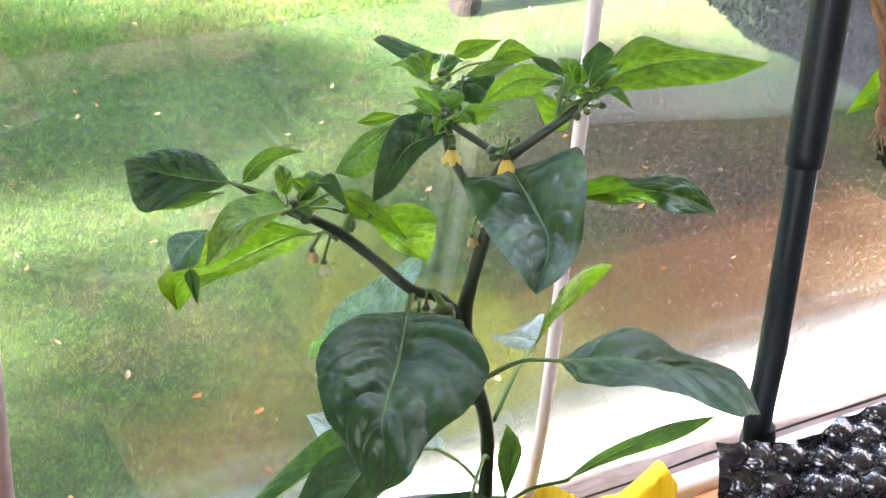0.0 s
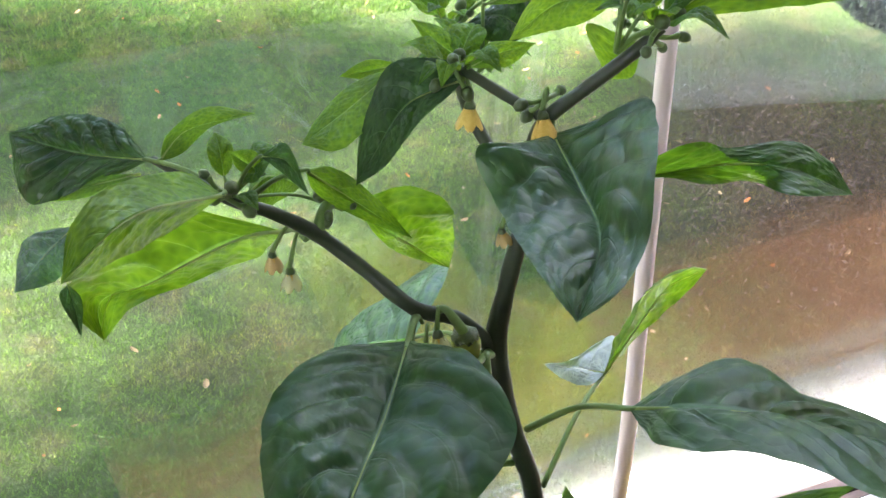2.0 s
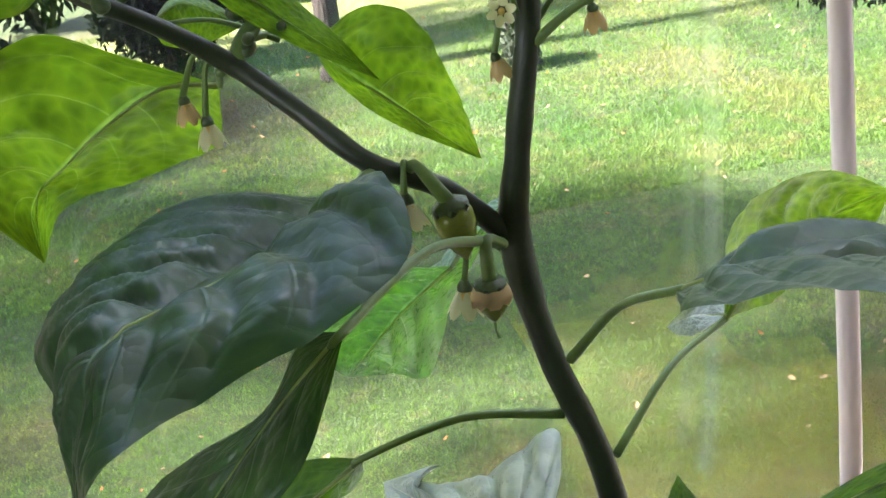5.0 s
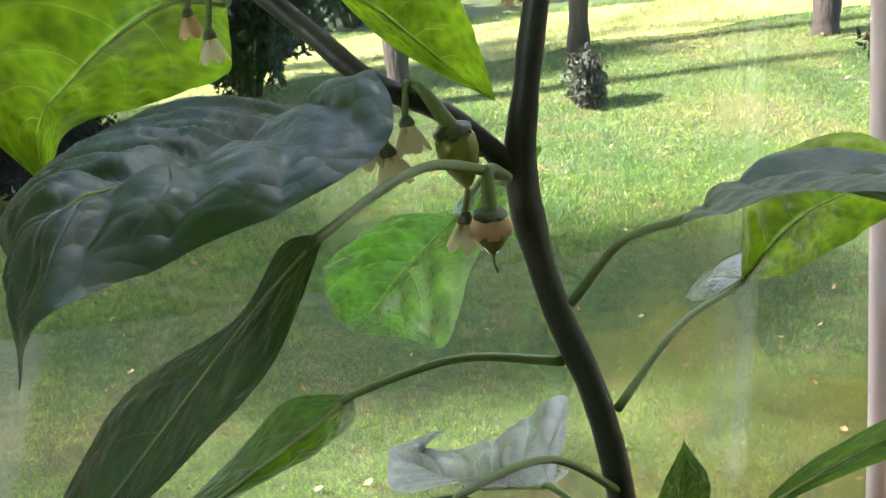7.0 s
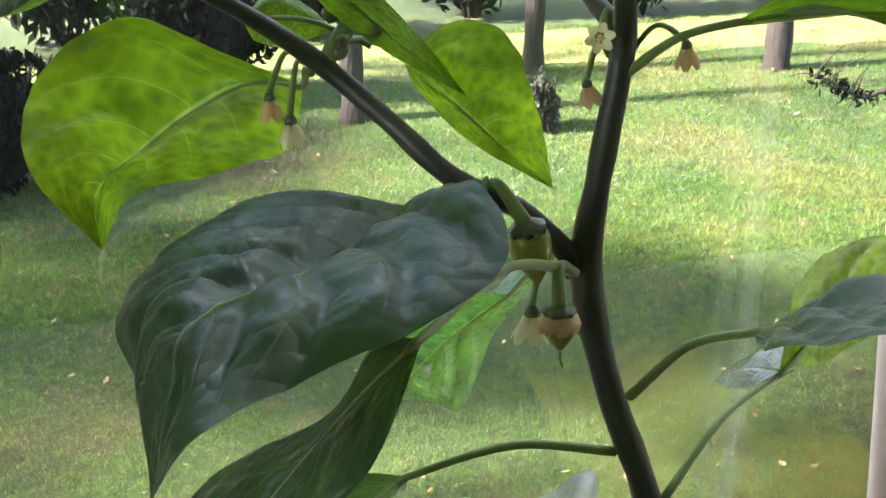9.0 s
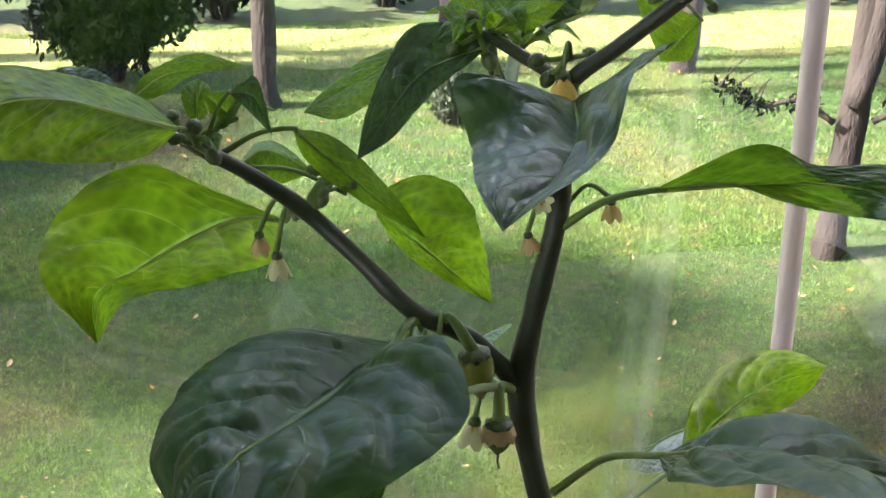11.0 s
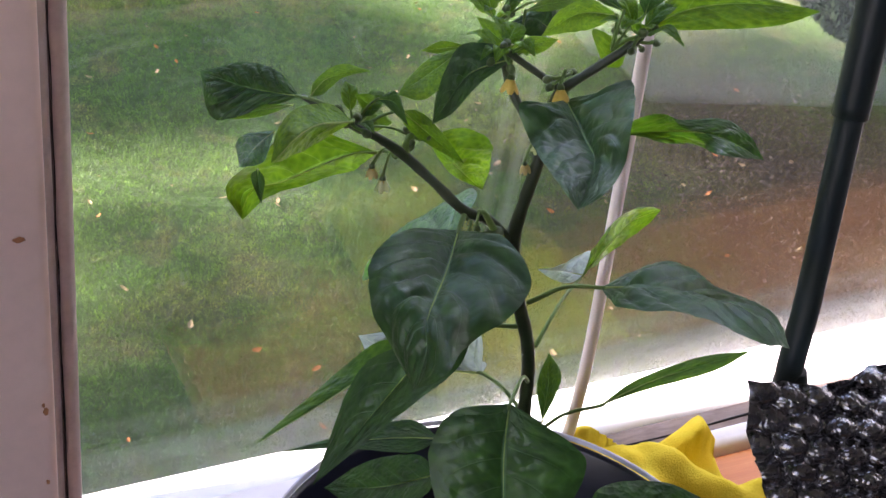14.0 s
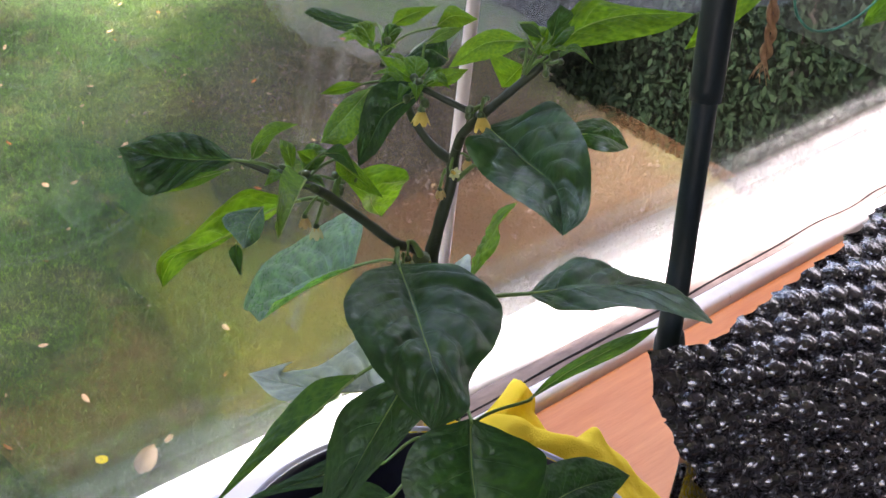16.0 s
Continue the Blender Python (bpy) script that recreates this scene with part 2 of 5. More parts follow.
reveal_mat = flaking_paint("pink_paint", (0.84, 0.61, 0.54), (0.88, 0.67, 0.60), (0.40, 0.17, 0.06), 0.71, 0.95)
frame_mat = flaking_paint("frame_paint", (0.56, 0.46, 0.44), (0.68, 0.57, 0.54), (0.16, 0.11, 0.10), 0.635, 0.85)
sill_mat = flaking_paint("sill_paint", (0.80, 0.77, 0.75), (0.86, 0.84, 0.82), (0.26, 0.20, 0.17), 0.70, 0.92)
# white paint, kept near full white to carry the rail's blown-out glare
rail_mat = flaking_paint("rail_paint", (0.87, 0.87, 0.87), (0.90, 0.90, 0.90), (0.3, 0.25, 0.2), 0.80, 0.97)
crack_mat = surface("crack_black", (0.008, 0.006, 0.005), (0.02, 0.016, 0.014), 40, (0.9, 0.95))
joint_mat = surface("joint_grime", (0.13, 0.095, 0.082), (0.44, 0.34, 0.30), 40, (0.85, 0.95), 0, 0.8, 0.001, 5, (0.3, 1, 1))

# window glass: clear, mirror-like at a slant, dusty with old runs of rain
glass_mat, gt, gb = material("window_glass")
clear = gt.nodes.new("ShaderNodeBsdfTransparent")
clear.inputs["Color"].default_value = (0.965, 0.975, 0.97, 1)
mirror = gt.nodes.new("ShaderNodeBsdfGlossy")
mirror.inputs["Roughness"].default_value = 0.012
weight = gt.nodes.new("ShaderNodeLayerWeight")
weight.inputs["Blend"].default_value = 0.5
fres = math_node(gt, "ADD", 0.058, math_node(gt, "MULTIPLY", math_node(gt, "POWER", weight.outputs["Facing"], 5.0), 0.96))
shiny = gt.nodes.new("ShaderNodeMixShader")
gt.links.new(fres, shiny.inputs[0])
gt.links.new(clear.outputs[0], shiny.inputs[1])
gt.links.new(mirror.outputs[0], shiny.inputs[2])
dust = gt.nodes.new("ShaderNodeBsdfDiffuse")
dust.inputs["Color"].default_value = (0.75, 0.76, 0.78, 1)
runs = object_noise(gt, 26, 5, 0.7, (1, 1, 0.10))
haze = object_noise(gt, 3.0, 3, 0.5)
film = math_node(gt, "MULTIPLY", ramp(gt, runs, [(0.45, 0.0), (0.80, 0.022)]), ramp(gt, haze, [(0.42, 0.02), (0.70, 0.6)]))
place = gt.nodes.new("ShaderNodeNewGeometry")
parts = gt.nodes.new("ShaderNodeSeparateXYZ")
gt.links.new(place.outputs["Position"], parts.inputs[0])
# whitish veil that thickens towards the foot of the pane
low = math_node(gt, "DIVIDE", math_node(gt, "SUBTRACT", 0.045, parts.outputs["Z"]), 0.11, True)
foot_veil = math_node(gt, "MULTIPLY", math_node(gt, "POWER", low, 1.6), ramp(gt, runs, [(0.38, 0.02), (0.75, 0.17)]))
film = math_node(gt, "ADD", film, foot_veil)
dusty = gt.nodes.new("ShaderNodeMixShader")
gt.links.new(film, dusty.inputs[0])
gt.links.new(shiny.outputs[0], dusty.inputs[1])
gt.links.new(dust.outputs[0], dusty.inputs[2])
gt.links.new(dusty.outputs[0], gt.nodes["Material Output"].inputs["Surface"])


def foliage_material(name, low, high, glow, share, gloss=0.5):
    m, nt, b = material(name)
    g = nt.nodes.new("ShaderNodeNewGeometry")
    tone = ramp(nt, g.outputs["Random Per Island"], [(0.0, low), (1.0, high)])
    nt.links.new(tone, b.inputs["Base Color"])
    b.inputs["Roughness"].default_value = 0.6
    b.inputs["Specular IOR Level"].default_value = gloss
    tr = nt.nodes.new("ShaderNodeBsdfTranslucent")
    tr.inputs["Color"].default_value = (*glow, 1)
    mx = nt.nodes.new("ShaderNodeMixShader")
    mx.inputs[0].default_value = share
    nt.links.new(b.outputs[0], mx.inputs[1])
    nt.links.new(tr.outputs[0], mx.inputs[2])
    nt.links.new(mx.outputs[0], nt.nodes["Material Output"].inputs["Surface"])
    return m


petal_mat = foliage_material("petal_cream", (0.60, 0.65, 0.36), (0.72, 0.77, 0.50), (0.62, 0.67, 0.30), 0.4)
petal_dry_mat = foliage_material("petal_dry", (0.54, 0.42, 0.17), (0.68, 0.55, 0.26), (0.60, 0.47, 0.17), 0.35)
crown_mat = foliage_material("crown_leaf", (0.03, 0.07, 0.015), (0.08, 0.14, 0.03), (0.16, 0.30, 0.04), 0.4)
shrub_mat = foliage_material("shrub_leaf", (0.045, 0.060, 0.045), (0.085, 0.105, 0.075), (0.08, 0.11, 0.06), 0.2, 0.1)
# near-black foliage: shade the hedge would stand in is put into its colour
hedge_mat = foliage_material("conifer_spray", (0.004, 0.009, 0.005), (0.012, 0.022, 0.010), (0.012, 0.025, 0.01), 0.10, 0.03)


def patch(nt, x, y, r, soft):
    """1 inside a round patch of the ground, fading over its rim, with a ragged edge."""
    co = nt.nodes.new("ShaderNodeNewGeometry")
    sep = nt.nodes.new("ShaderNodeSeparateXYZ")
    nt.links.new(co.outputs["Position"], sep.inputs[0])
    dx = math_node(nt, "SUBTRACT", sep.outputs["X"], x)
    dy = math_node(nt, "SUBTRACT", sep.outputs["Y"], y)
    d = math_node(nt, "SQRT", math_node(nt, "ADD", math_node(nt, "MULTIPLY", dx, dx), math_node(nt, "MULTIPLY", dy, dy)))
    wob = math_node(nt, "MULTIPLY", object_noise(nt, 3.5, 4, 0.6), 0.7)
    return math_node(nt, "DIVIDE", math_node(nt, "SUBTRACT", math_node(nt, "ADD", r + 0.35, 0.0), math_node(nt, "ADD", d, wob)), soft, True)


def grass_tones(nt, island):
    """Green lawn drifting to straw, with a worn dry patch below the window, partly tinted for a reflection."""
    big = object_noise(nt, 1.3, 4, 0.6)
    mid = object_noise(nt, 9, 4, 0.65)
    tone = ramp(nt, big, [(0.36, (0.070, 0.160, 0.040)), (0.54, (0.112, 0.196, 0.050)), (0.70, (0.205, 0.215, 0.085))])
    straw = ramp(nt, mid, [(0.52, 0.0), (0.72, 0.65)])
    tone = mix_colour(nt, straw, tone, (0.25, 0.205, 0.12))
    clump = ramp(nt, object_noise(nt, 30, 4, 0.7), [(0.30, (0.55, 0.58, 0.52)), (0.52, (1.0, 1.0, 1.0)), (0.72, (1.45, 1.40, 1.3))])
    tone = mix_colour(nt, 1.0, tone, clump, "MULTIPLY")
    # brown ground, its brown pushed to help the board's orange reflection show
    tan = patch(nt, 2.30, 1.80, 1.00, 0.6)
    tone = mix_colour(nt, math_node(nt, "MULTIPLY", tan, 0.85), tone, (0.165, 0.104, 0.074))
    litter = patch(nt, 0.10, 5.10, 0.60, 0.5)
    tone = mix_colour(nt, math_node(nt, "MULTIPLY", litter, 0.9), tone, (0.060, 0.042, 0.032))
    bald = patch(nt, 0.57, 1.63, 0.12, 0.2)
    tone = mix_colour(nt, math_node(nt, "MULTIPLY", bald, 0.8), tone, (0.230, 0.180, 0.150))
    worn = patch(nt, 2.25, 2.50, 0.50, 0.6)
    tone = mix_colour(nt, math_node(nt, "MULTIPLY", worn, 0.85), tone, (0.150, 0.108, 0.080))
    if island:
        g = nt.nodes.new("ShaderNodeNewGeometry")
        shade = ramp(nt, g.outputs["Random Per Island"], [(0.0, (0.46, 0.52, 0.50)), (0.55, (0.95, 1.0, 0.9)), (0.86, (1.2, 1.2, 1.1)), (1.0, (1.75, 1.55, 1.5))])
        tone = mix_colour(nt, 1.0, tone, shade, "MULTIPLY")
    return tone


lawn_mat, lt, lb = material("lawn")
lt.links.new(mix_colour(lt, 0.55, grass_tones(lt, False), (0.045, 0.050, 0.022)), lb.inputs["Base Color"])
lb.inputs["Roughness"].default_value = 0.9
bump(lt, lb, object_noise(lt, 60, 5, 0.7), 0.9, 0.02)
blade_mat, bt, bb = material("grass_blade")
blade_tone = grass_tones(bt, True)
bt.links.new(blade_tone, bb.inputs["Base Color"])
bb.inputs["Roughness"].default_value = 0.55
btr = bt.nodes.new("ShaderNodeBsdfTranslucent")
bt.links.new(mix_colour(bt, 1.0, blade_tone, (2.5, 2.5, 0.85), "MULTIPLY"), btr.inputs["Color"])
bmx = bt.nodes.new("ShaderNodeMixShader")
bmx.inputs[0].default_value = 0.35
bt.links.new(bb.outputs[0], bmx.inputs[1])
bt.links.new(btr.outputs[0], bmx.inputs[2])
bt.links.new(bmx.outputs[0], bt.nodes["Material Output"].inputs["Surface"])


# ---- builders ----
def part(name, bm, mat, parent=None, label="", smooth=True):
    """Link a bmesh as one mesh object, under a thing or a part when one is given."""
    me = bpy.data.meshes.new(name)
    bm.normal_update()
    bm.to_mesh(me)
    bm.free()
    if smooth:
        me.polygons.foreach_set("use_smooth", [True] * len(me.polygons))
    me.materials.append(mat)
    ob = new(name, me)
    if parent:
        ob.parent = parent
    if label:
        ob["label"] = label
    return ob


def thing(name, label, category, group="", kind=""):
    return tagged(new(name), label, category, group, kind)


def box(bm, lo, hi, bevel=0.0):
    lo, hi = Vector(lo), Vector(hi)
    r = bmesh.ops.create_cube(bm, size=1.0, matrix=Matrix.Translation((lo + hi) / 2) @ Matrix.Diagonal((*(hi - lo), 1)))
    if bevel:
        es = list({e for v in r["verts"] for e in v.link_edges})
        bmesh.ops.bevel(bm, geom=es, offset=bevel, segments=2, affect="EDGES", profile=0.6)


def spline(points, steps):
    """Catmull-Rom through the points."""
    p = [Vector(q) for q in points]
    p = [p[0] * 2 - p[1]] + p + [p[-1] * 2 - p[-2]]
    out = []
    for i in range(1, len(p) - 2):
        for k in range(steps):
            t = k / steps
            a, b, c, d = p[i - 1], p[i], p[i + 1], p[i + 2]
            out.append(0.5 * (2 * b + (c - a) * t + (2 * a - 5 * b + 4 * c - d) * t * t + (3 * b - a - 3 * c + d) * t ** 3))
    out.append(p[-2])
    return out


def tube(bm, points, radii, steps=6, sides=10, knots=0.0):
    """A round tube along a smooth line; radii are spread evenly over its points; knots swells it at random."""
    line = spline(points, steps) if len(points) > 2 else [Vector(points[0]).lerp(Vector(points[1]), k / steps) for k in range(steps + 1)]
    n = len(line)
    rings = []
    side = None
    for i, q in enumerate(line):
        d = (line[min(i + 1, n - 1)] - line[max(i - 1, 0)]).normalized()
        if side is None:
            side = d.orthogonal().normalized()
        side = (side - d * side.dot(d)).normalized()
        up = d.cross(side)
        f = i / (n - 1) * (len(radii) - 1)
        j = min(int(f), len(radii) - 2) if len(radii) > 1 else 0
        r = radii[j] + (radii[min(j + 1, len(radii) - 1)] - radii[j]) * (f - j)
        r *= 1 + knots * noise.noise(q * 120)
        rings.append([bm.verts.new(q + (side * math.cos(a) + up * math.sin(a)) * r) for a in (2 * math.pi * k / sides for k in range(sides))])
    for a, b in zip(rings, rings[1:]):
        for k in range(sides):
            bm.faces.new((a[k], a[(k + 1) % sides], b[(k + 1) % sides], b[k]))
    bm.faces.new(rings[0][::-1])
    bm.faces.new(rings[-1])


def lathe(bm, profile, sides=48, centre=(0, 0, 0), axis=None):
    """Turn a profile of (radius, height) round z, or round the given axis."""
    c = Vector(centre)
    turn = Vector((0, 0, 1)).rotation_difference(Vector(axis)).to_matrix() if axis else Matrix.Identity(3)
    rings = []
    for r, h in profile:
        rings.append([bm.verts.new(c + turn @ Vector((r * math.cos(2 * math.pi * k / sides), r * math.sin(2 * math.pi * k / sides), h))) for k in range(sides)])
    for a, b in zip(rings, rings[1:]):
        for k in range(sides):
            bm.faces.new((a[k], a[(k + 1) % sides], b[(k + 1) % sides], b[k]))
    return rings


def grid_sheet(bm, nu, nv, place, uv_name=None):
    """A sheet of quads with its points from place(u, v), u and v from 0 to 1."""
    vs = [[bm.verts.new(place(i / nu, j / nv)) for j in range(nv + 1)] for i in range(nu + 1)]
    layer = bm.loops.layers.uv.new(uv_name) if uv_name else None
    for i in range(nu):
        for j in range(nv):
            f = bm.faces.new((vs[i][j], vs[i + 1][j], vs[i + 1][j + 1], vs[i][j + 1]))
            if layer:
                for lp, (a, b) in zip(f.loops, ((i, j), (i + 1, j), (i + 1, j + 1), (i, j + 1))):
                    lp[layer].uv = (a / nu, b / nv)
    return vs


# ---- the room: sill, window, walls ----
TABLE_Z = -0.072
GLASS_Y = 0.181
LAWN_Z = -1.38
GLASS_X0, GLASS_X1, GLASS_Z0, GLASS_Z1 = -0.173, 2.55, -0.062, 1.25

bm = bmesh.new()
box(bm, (-0.0600, -0.030, TABLE_Z - 0.028), (0.715, 0.117, TABLE_Z), 0.004)
tagged(part("window_board", bm, table_mat), "long varnished orange-brown pine board along the window", "shelf")
table = thing("plant_table", "small dark-stained table standing against the window board", "table")
bm = bmesh.new()
box(bm, (-0.40, -0.50, TABLE_Z - 0.028), (0.46, -0.0315, TABLE_Z), 0.004)
part("tabletop", bm, dark_table_mat, table)
for x in (-0.36, 0.42):
    for y in (-0.46, -0.08):
        bm = bmesh.new()
        box(bm, (x - 0.02, y - 0.02, -0.95), (x + 0.02, y + 0.02, TABLE_Z - 0.028), 0.003)
        part("leg", bm, dark_table_mat, table)

bm = bmesh.new()
box(bm, (-0.2015, 0.119, -0.12), (2.62, 0.1360, -0.064), 0.005)
tagged(part("window_sill", bm, sill_mat), "white painted inner window sill, cracked along its edge", "sill", kind="structure")
window = thing("window_1", "wide old timber window with peeling paint", "window", kind="structure")
bm = bmesh.new()
box(bm, (-0.2015, 0.158, -0.14), (2.62, 0.211, -0.066), 0.006)
part("bottom_rail", bm, rail_mat, window, "white bottom rail, its glare partly put into the paint")
bm = bmesh.new()
box(bm, (-0.2015, 0.1365, -0.14), (2.62, 0.1575, -0.068), 0.002)
part("crack_filler", bm, joint_mat, window, "grey cracked joint between rail and sill")
rng = random.Random(8)
bm = bmesh.new()
tube(bm, [(-0.2010 + 0.0564 * k, 0.1445 + rng.uniform(-0.0022, 0.0022), -0.0680 + rng.uniform(-0.0004, 0.0004)) for k in range(51)], [0.0007, 0.0012, 0.0005, 0.0010, 0.0007], 3, 6, 0.6)
part("crack", bm, crack_mat, window, "black crack along the joint")
bm = bmesh.new()
tube(bm, [(-0.2010 + 0.0564 * k, 0.1362 + rng.uniform(-0.0006, 0.0006), -0.0675 + rng.uniform(-0.0006, 0.0006)) for k in range(51)], [0.0012, 0.0006, 0.0015, 0.0008, 0.0012], 3, 6, 0.6)
part("crack", bm, crack_mat, window, "black crack along the sill")
bm = bmesh.new()
tube(bm, [(-0.1825 + rng.uniform(-0.0005, 0.0005), 0.1494 + rng.uniform(-0.0005, 0.0005), -0.058 + 0.0266 * k) for k in range(51)], [0.0006, 0.0003, 0.0009, 0.0004, 0.0006], 3, 6, 0.6)
part("crack", bm, crack_mat, window, "black crack beside the stile")
bm = bmesh.new()
box(bm, (-0.1822, 0.150, -0.064), (GLASS_X0, 0.200, GLASS_Z1 + 0.05), 0.004)
part("side_stile", bm, frame_mat, window, "pinkish stile with a long crack in its paint")
bm = bmesh.new()
box(bm, (-0.2015, 0.1495, -0.060), (-0.1828, 0.197, GLASS_Z1 + 0.05), 0.003)
part("side_bead", bm, frame_mat, window, "grey-pink bead against the wall")
bm = bmesh.new()
box(bm, (GLASS_X1, 0.150, -0.064), (2.62, 0.228, GLASS_Z1 + 0.05), 0.004)
part("side_stile", bm, frame_mat, window)
bm = bmesh.new()
box(bm, (GLASS_X0, 0.150, GLASS_Z1), (GLASS_X1, 0.228, GLASS_Z1 + 0.05), 0.004)
part("top_rail", bm, frame_mat, window)
for y in (GLASS_Y, GLASS_Y + 0.013):
    bm = bmesh.new()
    box(bm, (GLASS_X0 + 0.0005, y, -0.0655), (GLASS_X1 - 0.0005, y + 0.003, GLASS_Z1 - 0.0005))
    pane = part("pane", bm, glass_mat, window, "clear pane streaked by old rain", False)
    pane.visible_shadow = False


def slab(name, lo, hi, mat, label, category="wall"):
    bm = bmesh.new()
    box(bm, lo, hi)
    return tagged(part(name, bm, mat, smooth=False), label, category, kind="structure")


bm = bmesh.new()
box(bm, (-0.42, 0.068, -1.40), (-0.2020, 0.198, 2.0), 0.005)
tagged(part("wall_window_side", bm, reveal_mat), "pink painted window reveal with chipped paint", "wall", kind="structure")
CHIPS = ((-0.2145, 0.2303, 0.0030, 0.0016), (-0.2070, 0.1318, 0.0014, 0.0026), (-0.2080, 0.1360, 0.0008, 0.0014), (-0.2076, 0.0874, 0.0010, 0.0018), (-0.2100, 0.0660, 0.0013, 0.0085), (-0.2085, 0.0555, 0.0012, 0.0014))
reveal = bpy.data.objects["wall_window_side"]
chip_brown = surface("bare_wood_chip", (0.30, 0.12, 0.05), (0.48, 0.22, 0.10), 90, (0.7, 0.9))
rng = random.Random(3)
for x, z, w, tall in CHIPS:
    bm = bmesh.new()
    ring = [bm.verts.new((x + w * math.cos(a) * rng.uniform(0.6, 1.1), 0.0676, z + tall * math.sin(a) * rng.uniform(0.6, 1.1))) for a in (2 * math.pi * k / 12 for k in range(12))]
    rim = [bm.verts.new((v.co.x, 0.0681, v.co.z)) for v in ring]
    bm.faces.new(ring)
    for k in range(12):
        bm.faces.new((ring[k], rim[k], rim[(k + 1) % 12], ring[(k + 1) % 12]))
    part("bare_wood_chip", bm, chip_brown, reveal, "bare brown wood where paint chipped off", False)
slab("wall_window_left", (-2.0, 0.068, -1.40), (-0.4205, 0.198, 2.0), wall_mat, "plain painted wall beside the window")
slab("wall_window_right", (2.6205, 0.068, -1.40), (3.0, 0.30, 2.0), wall_mat, "plain painted wall beside the window")
slab("wall_window_below", (-0.2015, 0.112, -1.40), (2.62, 0.24, -0.1405), wall_mat, "plain painted wall below the window")
slab("wall_window_above", (-0.2015, 0.068, 1.3005), (2.62, 0.30, 2.0), wall_mat, "plain painted wall above the window")
# unseen side wall with a window added for fill light, and the rear wall
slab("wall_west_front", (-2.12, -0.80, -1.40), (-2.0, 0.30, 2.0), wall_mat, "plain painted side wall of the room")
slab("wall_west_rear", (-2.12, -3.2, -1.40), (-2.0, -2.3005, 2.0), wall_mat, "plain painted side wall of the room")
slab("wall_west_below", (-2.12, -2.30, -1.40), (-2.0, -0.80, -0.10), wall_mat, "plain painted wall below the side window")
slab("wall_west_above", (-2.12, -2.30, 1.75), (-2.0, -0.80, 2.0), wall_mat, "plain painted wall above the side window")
side_window = thing("added_window", "unseen side window added for fill light, with white frame", "window", kind="structure")
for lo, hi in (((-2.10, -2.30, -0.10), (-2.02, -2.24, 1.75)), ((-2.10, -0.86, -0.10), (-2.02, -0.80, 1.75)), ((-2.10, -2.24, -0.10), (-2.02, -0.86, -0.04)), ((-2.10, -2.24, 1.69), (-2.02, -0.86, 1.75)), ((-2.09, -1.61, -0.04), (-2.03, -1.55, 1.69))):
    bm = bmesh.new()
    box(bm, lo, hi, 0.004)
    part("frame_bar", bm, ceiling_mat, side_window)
slab("wall_east", (3.0, -3.2, -1.40), (3.12, 0.30, 2.0), wall_mat, "plain painted side wall of the room")
# unseen rear wall, made dark so the film mirrors little brightness
slab("wall_south", (-2.12, -3.32, -1.40), (3.12, -3.2, 2.0), dim_mat, "unseen rear wall, dark grey to keep reflections dim")
slab("floor", (-2.12, -3.32, -1.05), (3.12, 0.065, -0.932), floor_mat, "brown boarded room floor", "floor")
slab("ceiling", (-2.12, -3.32, 2.0), (3.12, 0.30, 2.1), ceiling_mat, "plain pale ceiling", "ceiling")

# ---- the pot ----
POT = Vector((-0.019, -0.055, TABLE_Z))
RIM_Z, RIM_R = 0.077, 0.120
pot = thing("flower_pot", "large dark navy glazed pot with a pale metallic rim", "flower pot")
bm = bmesh.new()
h = RIM_Z - TABLE_Z
lathe(bm, [(0.0, 0.0), (0.084, 0.0), (0.090, 0.004), (0.112, h - 0.03), (RIM_R - 0.002, h - 0.004), (RIM_R - 0.0035, h - 0.003),
           (RIM_R - 0.005, h - 0.006), (0.108, h - 0.03), (0.088, 0.012), (0.0, 0.012)], 96, POT)
part("pot_body", bm, pot_mat, pot)
bm = bmesh.new()
lathe(bm, [(RIM_R - 0.0024, h - 0.0028), (RIM_R - 0.0019, h - 0.0008), (RIM_R - 0.0012, h - 0.0002), (RIM_R - 0.0003, h - 0.0008), (RIM_R, h - 0.0028), (RIM_R - 0.0024, h - 0.0028)], 96, POT)
part("pot_rim", bm, rim_mat, pot, "pale metallic rim")
bm = bmesh.new()
lathe(bm, [(0.060, 0.02), (0.094, h - 0.060), (0.0985, h - 0.052), (0.0990, h - 0.049), (0.0978, h - 0.0485), (0.0960, h - 0.052), (0.092, h - 0.075)], 80, POT + Vector((0.002, -0.003, 0)))
part("liner", bm, liner_mat, pot, "shiny black plastic inner pot")

SOIL_Z = 0.022


def soil_height(x, y):
    q = Vector((x, y, 0))
    return SOIL_Z + 0.006 * noise.noise(q * 22) + 0.004 * noise.noise(q * 70) + 0.002 * noise.noise(q * 190)


bm = bmesh.new()
centre = POT + Vector((0.002, -0.003, 0))
mid = bm.verts.new((centre.x, centre.y, soil_height(centre.x, centre.y)))
prev = None
for i in range(1, 36):
    r = 0.0945 * i / 35
    ring = []
    for k in range(110):
        a = 2 * math.pi * k / 110
        x, y = centre.x + r * math.cos(a), centre.y + r * math.sin(a)
        ring.append(bm.verts.new((x, y, soil_height(x, y))))
    for k in range(110):
        if prev:
            bm.faces.new((prev[k], ring[k], ring[(k + 1) % 110], prev[(k + 1) % 110]))
        else:
            bm.faces.new((mid, ring[k], ring[(k + 1) % 110]))
    prev = ring
